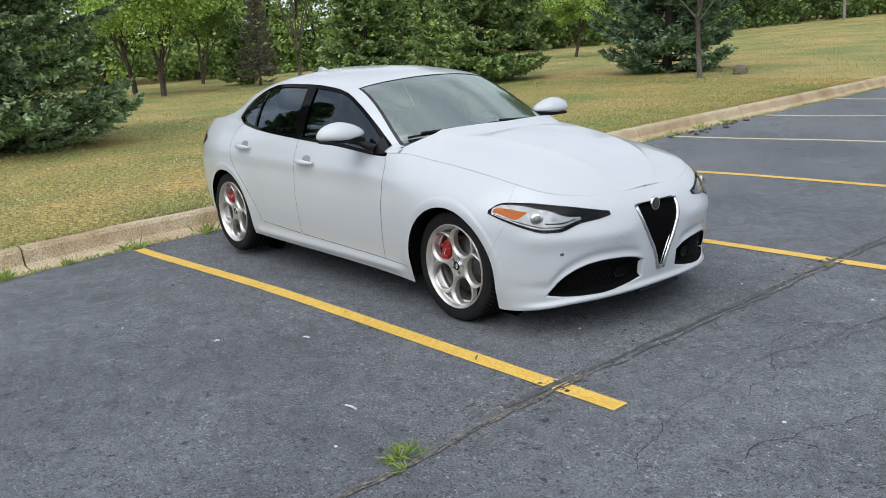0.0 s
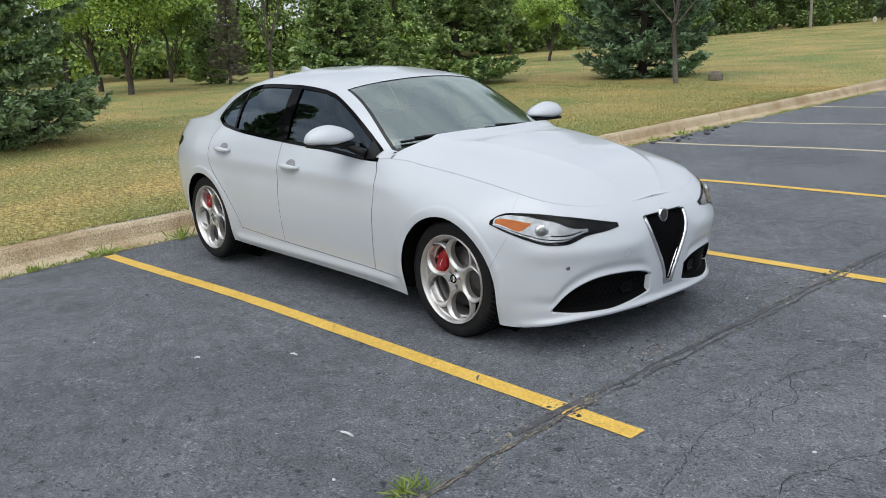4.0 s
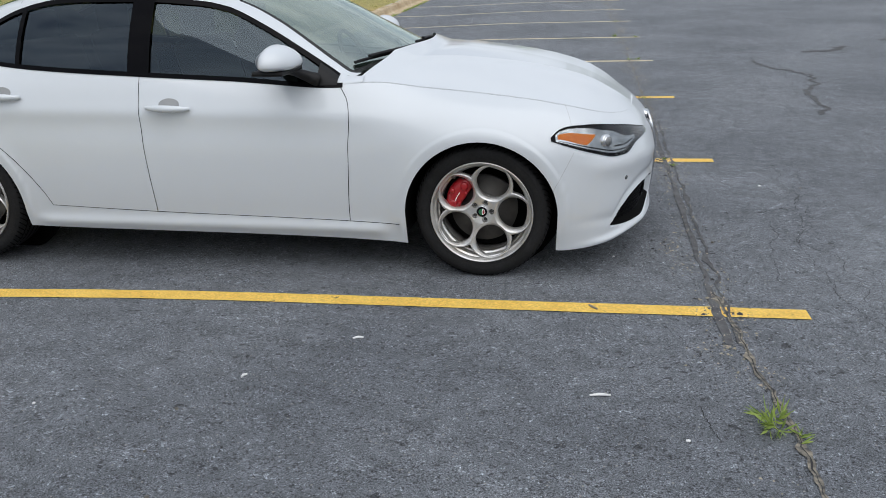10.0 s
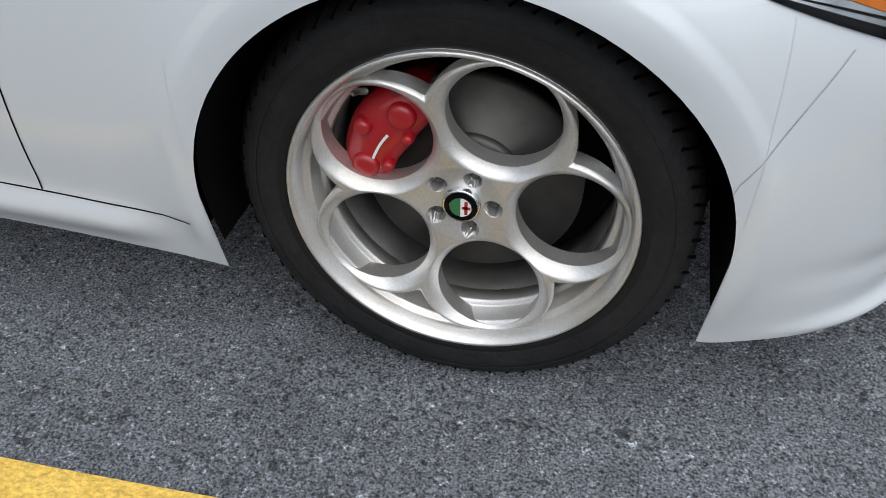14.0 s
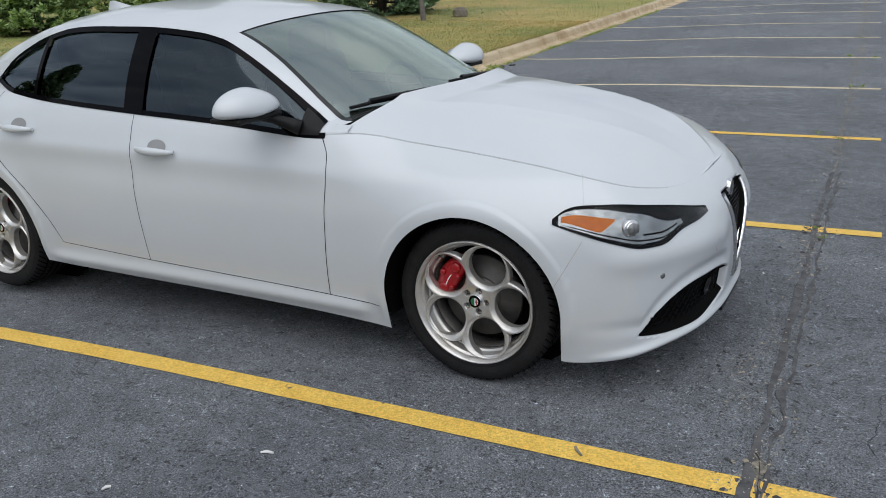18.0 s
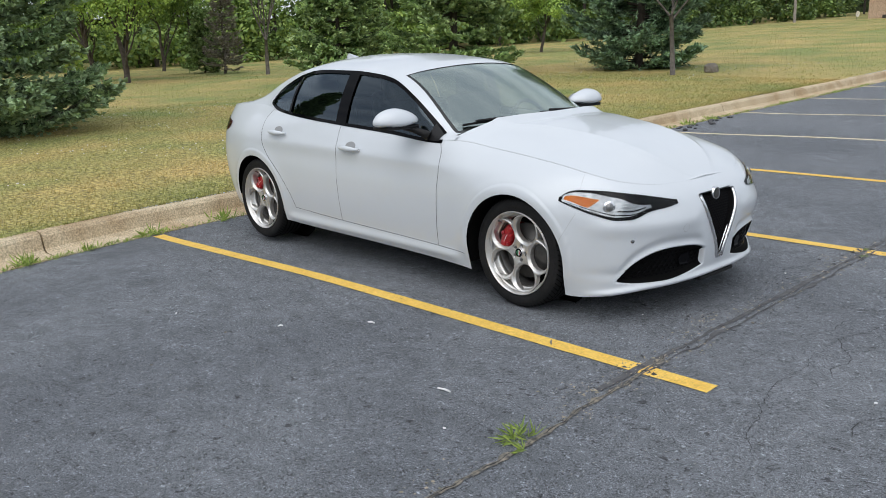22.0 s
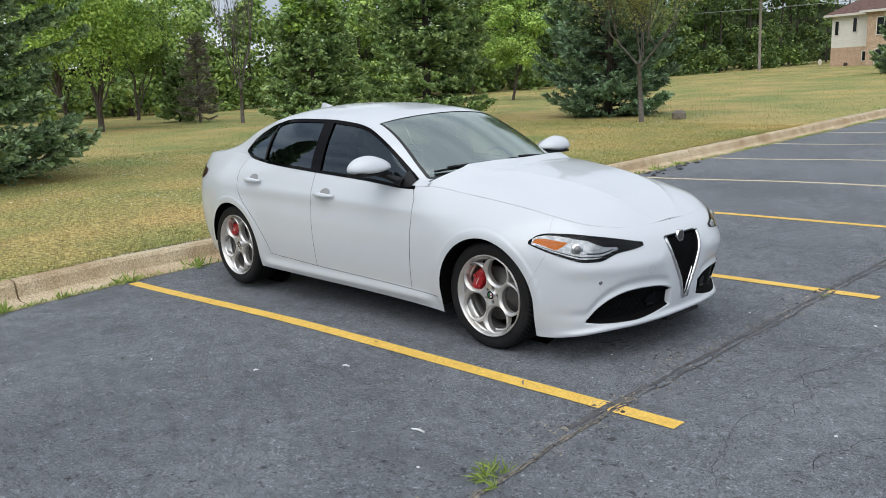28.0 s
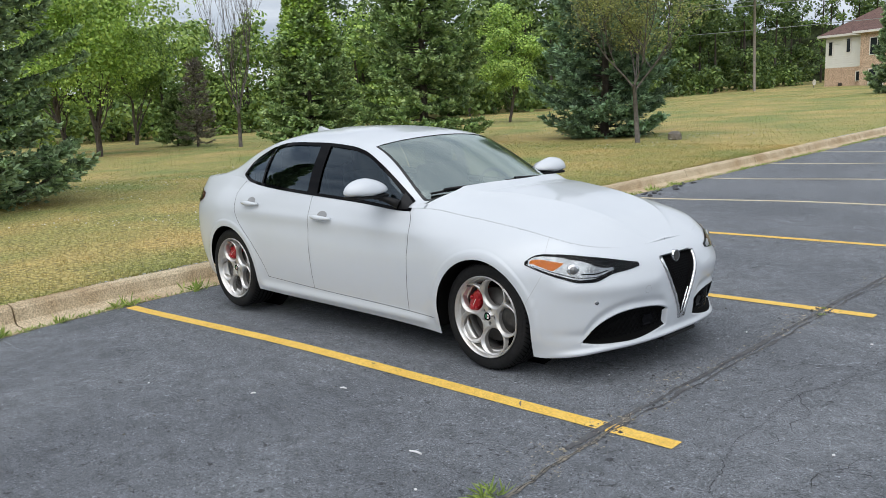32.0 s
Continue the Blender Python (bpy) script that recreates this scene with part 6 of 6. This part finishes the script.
def bare_tree(h, trunk_h, seed, leaf_mat=None, leaves=0, leaf=0.05, spread=0.42, depth=5, lean=(0, 0), rad=0.02, up=0.2, fork=2, name="tree"):
    r = np.random.default_rng(seed)
    tree = new(name)
    out, tips = [], []
    out.append(tube([(0, 0, -0.1), (lean[0] * 0.5, lean[1] * 0.5, trunk_h * 0.5), (lean[0], lean[1], trunk_h)], [rad * h * 1.25, rad * h, rad * h * 0.85], 8))
    for k in range(4):
        a = k * 1.7 + 0.4
        branch_tubes((lean[0], lean[1], trunk_h * (0.9 + 0.03 * k)), (math.cos(a) * spread * 1.5, math.sin(a) * spread * 1.5, 1.0), (h - trunk_h) * 0.36, rad * h * 0.5, depth - 2, r, out, tips, fork + 1, spread, up, 5)
    v, f = merged(out)
    mesh("trunk", v, f, M_BARKGREY, tree)
    if leaves:
        t = np.array(tips)
        c = t[r.integers(0, len(t), leaves)] + r.normal(0, 0.12, (leaves, 3))
        v, f = diamonds(c, leaf, seed + 2, 0.6)
        stuff_mesh("crown", v, f, leaf_mat, "sparse small olive leaves", "", tree)
    return tree


def stand(tree, x, y, label, category, group="", sink=0.03, scale=1.0, turn=0.0):
    tree.matrix_world = pose(x, y, ground_z(x, y) - sink, 0, 0, turn) @ Matrix.Scale(scale, 4)
    return tagged(tree, label, category, group)


stand(spruce_mesh(8.5, 3.05, 1, M_SPRUCEBLUE, tip_mat=M_TIPBLUE, tuft=0.115, width=0.046, density=1.2, low=0.02, droop=0.34, tier=0.36, per=3), -12.9, -0.8, "blue-green spruce with boughs down to the lawn", "spruce")
spr = stand(spruce_mesh(5.3, 1.75, 2, M_SPRUCE, tip_mat=M_TIP, tuft=0.15, width=0.062, density=1.0, per=3, low=0.05, blunt=0.35, droop=0.32), -19.4, 11.9, "tall green spruce overgrown with a leafy vine at its top", "spruce")
big = stand(spruce_mesh(8.6, 2.3, 3, M_SPRUCE, tip_mat=M_TIP, tuft=0.15, width=0.062, density=1.0, per=3, low=0.04, droop=0.34, tier=0.46), -16.3, 14.0, "large green spruce with spreading layered boughs", "spruce")
stand(spruce_mesh(8.2, 2.05, 4, M_PINE, tip_mat=M_TIPPINE, tuft=0.16, width=0.036, density=1.05, low=0.015, shape=0.7, blunt=0.48, droop=0.15, per=4, tier=0.35), -11.7, 17.2, "broad dark blue-green pine with long soft needles", "pine")
stand(spruce_mesh(3.6, 0.8, 5, M_SPRUCEGREY, trunk_mat=M_BARKGREY, tuft=0.10, width=0.022, density=0.8, low=0.1, per=3, tier=0.30), -28.3, 12.7, "small half-dead grey spruce", "spruce")
small = stand(spruce_mesh(2.6, 0.8, 6, M_SPRUCE, tip_mat=M_TIP, tuft=0.11, width=0.045, density=1.0, low=0.05, tier=0.28), -30.4, 12.9, "small young green spruce at the edge of the woods", "spruce")
tagged(copy_thing(small, pose(-25.2, 17.6, ground_z(-25.2, 17.6), 0, 0, 70) @ Matrix.Scale(1.3, 4)), "small young green spruce at the edge of the woods", "spruce")
fir = stand(spruce_mesh(7.2, 2.0, 8, M_SPRUCEBLUE, tip_mat=M_TIPBLUE, tuft=0.20, width=0.07, density=0.8, low=0.06, tier=0.5), -14.8, 53.0, "young blue spruce standing alone on the lawn", "spruce")
# trees on the other side of the lot's mouth, mirrored in the car's windows
tagged(copy_thing(fir, pose(-19.5, -10.0, ground_z(-19.5, -10.0) - 0.05, 0, 0, 40) @ Matrix.Scale(1.45, 4)), "tall blue spruce on the lawn beside the lot", "spruce")
# vine on the spruce's top
r1 = np.random.default_rng(31)
n = 9000
t = r1.uniform(0.56, 1.05, n)
a = r1.uniform(0, 2 * math.pi, n)
rr = (0.95 * np.sqrt(np.clip(1.09 - t, 0, 1)) + 0.10) * r1.uniform(0.75, 1.12, n) * (1 + 0.22 * np.sin(3 * a + 9 * t))
v, f = diamonds(np.c_[rr * np.cos(a), rr * np.sin(a), t * 5.3], 0.13, 32, 0.8)
stuff_mesh("vine", v, f, M_MAPLE, "leafy green vine over the top", "", spr)
stand(broadleaf(8.8, 3.1, 1.6, 41, M_MAPLE, 0.115, 46000, blobs=90, name="maple"), -27.2, 8.2, "bright green maple in full leaf", "maple")
stand(broadleaf(8.5, 2.4, 1.7, 42, M_MAPLE, 0.115, 28000, blobs=70, name="maple"), -31.2, 8.6, "bright green maple in full leaf", "maple")
stand(broadleaf(6.4, 1.9, 1.5, 43, M_LEAF, 0.12, 16000, blobs=40), -34.8, 13.1, "small green tree at the edge of the woods", "tree")
stand(broadleaf(5.6, 1.75, 1.1, 44, M_MAPLE, 0.12, 18000, blobs=44), -24.2, 27.2, "round bright green young tree", "tree")
stand(bare_tree(7.2, 1.3, 45, None, 0, spread=0.22, depth=6, rad=0.009, up=0.35), -24.9, 12.6, "dead grey leafless tree with fine twigs", "dead tree")
stand(bare_tree(5.6, 1.55, 46, M_LEAFDRY, 9500, 0.07, spread=0.50, depth=6, lean=(-0.12, -0.02), rad=0.011, up=0.22), -9.29, 15.29, "thin locust with bare twigs and sparse olive leaves", "locust")
stand(broadleaf(3.6, 1.5, 0.9, 47, M_PURPLE, 0.2, 3500, blobs=20), -12.5, 69.2, "small purple-leaved tree before the house", "tree")
stand(broadleaf(6.5, 2.4, 1.6, 48, M_MAPLE, 0.28, 4000, blobs=24), -5.5, 90.0, "small green tree beyond the end kerb", "tree")
for k, (x, y, s) in enumerate(((-7.0, 86, 1.0), (-3.2, 88, 1.2), (-11.5, 71, 1.3))):
    stand(broadleaf(1.6 * s, 0.8 * s, 0.2, 50 + k, M_LEAF, 0.2, 1200, blobs=14, name="shrub"), x, y, "rounded green shrub on the lawn", "shrub")

# woods: many crowns in rows behind the lawn
# from (45, 132) on: unseen woods behind the camera, added to darken reflections
EDGE = [(-52, -30), (-48, -8), (-44, 10), (-36, 34), (-40, 62), (-39, 92), (-18, 116), (12, 128), (45, 132), (80, 90), (85, 10), (50, -60), (0, -75), (-45, -62), (-52, -30)]
cs, outs, trunks = [], [], []
r2 = np.random.default_rng(77)
lengths = [math.dist(EDGE[i], EDGE[i + 1]) for i in range(len(EDGE) - 1)]
for i in range(len(EDGE) - 1):
    a, b = np.array(EDGE[i], float), np.array(EDGE[i + 1], float)
    t = (b - a) / np.linalg.norm(b - a)
    nn = np.array([-t[1], t[0]])
    for row in range(4 if i < 5 else 2 if i < 8 else 1):
        m = int(lengths[i] / 2.6)
        for k in range(m):
            p = a + (b - a) * (k + r2.uniform(0, 1)) / m + nn * (row * 3.2 + r2.normal(0, 1.0))
            gz = ground_z(p[0], p[1])
            tall = (5.9 if i < 3 else 6.0 + 4.5 * min(1.4 * k / m, 1.0) if i == 3 else 10.5 if i < 5 else 12.0) * (r2.uniform(0.90, 1.12) if i < 3 else r2.uniform(0.75, 1.15)) + row * (0.3 if i < 3 else 0.7)
            crown = r2.uniform(1.7, 2.9)
            if row < 2:
                trunks.append(tube([(p[0], p[1], gz - 0.2), (p[0] + r2.normal(0, 0.2), p[1] + r2.normal(0, 0.2), gz + tall * 0.7)], [0.14, 0.07], 5))
            for q in range(15):
                u = r2.uniform(0.02, 1.0)
                wide = crown * (1.0 - 0.7 * max(u - 0.45, 0)) 
                c = np.array([p[0] + r2.normal(0, 0.5) * wide, p[1] + r2.normal(0, 0.5) * wide, gz + tall * u])
                w = (150 if row < 2 else 80) if i < 3 else (110 if row < 2 else 60) if i < 5 else 70 if i < 8 else 45
                d = r2.normal(0, 1, (w, 3))
                d /= np.linalg.norm(d, axis=1)[:, None]
                outs.append(d)
                cs.append(c + d * (r2.uniform(0.5, 1.0, w) * r2.uniform(0.6, 1.25))[:, None] * np.array([1, 1, 0.75]))
for i in range(len(EDGE) - 1):
    a, b = np.array(EDGE[i], float), np.array(EDGE[i + 1], float)
    for k in range(int(lengths[i] / (0.45 if i < 8 else 2.0))):
        t = (b - a) / np.linalg.norm(b - a)
        p = a + (b - a) * r2.uniform(0, 1) + np.array([t[1], -t[0]]) * r2.uniform(0.5, 4.0)
        c = np.array([p[0], p[1], ground_z(p[0], p[1]) + r2.uniform(0.1, 1.9)])
        d = r2.normal(0, 1, (60, 3))
        d /= np.linalg.norm(d, axis=1)[:, None]
        outs.append(d)
        cs.append(c + d * (r2.uniform(0.4, 1.0, 60) * r2.uniform(0.5, 1.0))[:, None])
cs, outs = np.concatenate(cs), np.concatenate(outs)
near_side = (cs[:, 1] < 33) & (cs[:, 1] > -29) & (cs[:, 0] < 0)
for pick, mt, size, label in ((near_side, M_WOODS, 0.26, "bright green deciduous woods behind the lawn"), (~near_side, M_WOODSDARK, 0.34, "dense dark green deciduous woods behind the house, added unseen behind the camera")):
    v, f = diamonds(cs[pick], size, 78, 0.75, out=outs[pick])
    stuff_mesh("woods", v, f, mt, label, "woods")
# dark sheet behind the crowns, the shade deep in the woods put into its colour
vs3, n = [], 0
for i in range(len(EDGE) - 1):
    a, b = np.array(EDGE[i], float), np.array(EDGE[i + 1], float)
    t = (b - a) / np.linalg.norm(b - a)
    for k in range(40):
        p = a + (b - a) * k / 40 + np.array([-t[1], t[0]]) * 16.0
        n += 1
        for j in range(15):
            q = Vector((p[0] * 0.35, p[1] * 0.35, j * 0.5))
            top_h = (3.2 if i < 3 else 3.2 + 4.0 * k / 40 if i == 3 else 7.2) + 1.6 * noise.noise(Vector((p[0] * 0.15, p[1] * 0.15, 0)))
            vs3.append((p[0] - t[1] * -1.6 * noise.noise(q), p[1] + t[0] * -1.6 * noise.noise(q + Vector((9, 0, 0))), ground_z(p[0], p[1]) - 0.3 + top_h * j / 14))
tagged(mesh("woods_shade_sheet", vs3, grid_faces(n, 15), M_WOODSHADE), "dark sheet standing in for the shade deep in the woods", "woods", kind="stuff")
v, f = merged(trunks)
tagged(mesh("wood_trunks", v, f, M_BARK), "dark trunks within the woods", "woods", kind="stuff")

# ---- pole and wires ----
px, py = -33.3, 72.2
gz = ground_z(px, py)
pole = tagged(new("utility_pole"), "weathered wooden utility pole with three wires", "utility pole")
v, f = tube([(0, 0, -0.2), (-0.12, 0, 4.5), (-0.25, 0, 9.2)], [0.13, 0.12, 0.10], 10)
mesh("pole", v, f, M_POLE, pole)
for z, s in ((5.9, 0.03), (8.1, 0.035), (8.5, 0.025)):
    pts = [(x, 0.5 * x * 0.6, z - 0.35 + 0.35 * (x / 26) ** 2 + 0.02 * x) for x in np.linspace(-26, 26, 21)]
    v, f = tube([(q[0] - 0.2, q[1], q[2]) for q in pts], [s] * 21, 5)
    mesh("wire", v, f, M_WIRE, pole)
pole.matrix_world = pose(px, py, gz)

# ---- house ----
house = tagged(new("house"), "two-storey house of tan brick with cream siding and brown roof", "house")
HZ = ground_z(-24, 76)
hm = pose(-29.2, 77.9, HZ - 0.85, 0, 0, -14)


def wall_block(name, x0, x1, y0, y1, z0, z1, mat, label=""):
    return part(name, box((x1 - x0, y1 - y0, z1 - z0), ((x0 + x1) / 2, (y0 + y1) / 2, (z0 + z1) / 2), 0.0), mat, house, label)


wall_block("brick_wall", 0, 4.3, 0, 9, 0, 2.6, M_BRICK, "tan brick ground storey")
up = wall_block("siding_wall", 0.02, 4.28, 0.02, 9, 2.6, 5.5, M_SIDING, "cream lapped siding")
for k in range(15):
    part("siding_board", box((4.3, 0.03, 0.165), (2.15, 0.012, 2.7 + 0.19 * k), 0.008, 1), M_SIDING, up)
wing = wall_block("brick_wall", 4.3, 17.5, -1.2, 8, 0, 5.5, M_BRICK, "tan brick wing")


def window(x, y, z, w, h, panes=1):
    fr = part("window", box((w + 0.16, 0.12, h + 0.16), (x, y, z), 0.015), M_TRIM, house, "white framed window")
    for k in range(panes):
        part("pane", box((w / panes - 0.05, 0.06, h), (x - w / 2 + w / panes * (k + 0.5), y - 0.045, z), 0.005, 1), M_PANE, fr, "dark glass")


window(0.55, 0.0, 4.35, 0.38, 1.2)
window(2.35, 0.0, 4.55, 0.38, 1.2)
window(3.75, 0.0, 4.95, 0.42, 0.62)
window(3.4, 0.0, 1.75, 0.36, 0.8)
window(5.9, -1.2, 4.2, 1.3, 1.4, 2)
window(5.9, -1.2, 1.5, 1.3, 1.4, 2)
window(13.6, -1.2, 1.35, 1.9, 1.5, 3)
window(10.2, -1.2, 4.3, 1.3, 1.4, 2)


def hip_roof(name, x0, x1, y0, y1, z, rise, over, label):
    x0, x1, y0, y1 = x0 - over, x1 + over, y0 - over, y1 + over
    d = (y1 - y0) / 2
    a, b = x0 + d * 0.8, x1 - d * 0.8
    if a > b:
        a = b = (x0 + x1) / 2
    v = [(x0, y0, z), (x1, y0, z), (x1, y1, z), (x0, y1, z), (a, (y0 + y1) / 2, z + rise), (b, (y0 + y1) / 2, z + rise)]
    rf = mesh(name, v, [(0, 1, 5, 4), (1, 2, 5), (2, 3, 4, 5), (3, 0, 4), (3, 2, 1, 0)], M_ROOF, house, label, False)
    part("fascia", box((x1 - x0, 0.06, 0.2), ((x0 + x1) / 2, y0 + 0.02, z - 0.08), 0.01), M_TRIM, rf, "white fascia board")
    part("fascia", box((0.06, y1 - y0, 0.2), (x0 + 0.02, (y0 + y1) / 2, z - 0.08), 0.01), M_TRIM, rf)


hip_roof("roof", 0, 9, 0.0, 9, 5.55, 3.0, 0.55, "brown shingle hip roof")
hip_roof("roof", 4.3, 17.5, -1.2, 8, 5.56, 2.6, 0.5, "brown shingle hip roof")
part("meter_box", box((0.3, 0.2, 0.55), (1.7, -0.12, 0.95), 0.03), M_STEEL, house, "grey meter box on the brick")
house.matrix_world = hm

# ---- fence round the bins, satellite dish ----
fence = tagged(new("bin_enclosure"), "tall board enclosure of weathered grey wood", "fence")
for k in range(40):
    part("board", box((0.19, 0.03, 1.9), (0.2 * k, 0.01 * (k % 2), 0.95), 0.004, 1), M_FENCE, fence)
fence.matrix_world = pose(-5.5, 103, ground_z(-2, 103) - 0.05, 0, 0, -6)
dish = tagged(new("satellite_dish"), "small white satellite dish on a short post", "satellite dish")
v, f = lathe([(0.0, 0.10), (0.15, 0.085), (0.28, 0.04), (0.36, 0.0), (0.37, 0.01), (0.28, 0.055), (0.0, 0.115)], 20, False)
ob = mesh("bowl", [(q[0], q[1], q[2] + 0.8) for q in v], f, M_TRIM, dish)
v, f = tube([(0, 0.1, -0.1), (0, 0.1, 0.8)], [0.03, 0.03], 8)
mesh("post", v, f, M_STEEL, dish)
dish.matrix_world = pose(-28.7, 74.4, ground_z(-28.7, 74.4) - 0.05, 0, 0, 75) @ Matrix.Scale(0.7, 4)
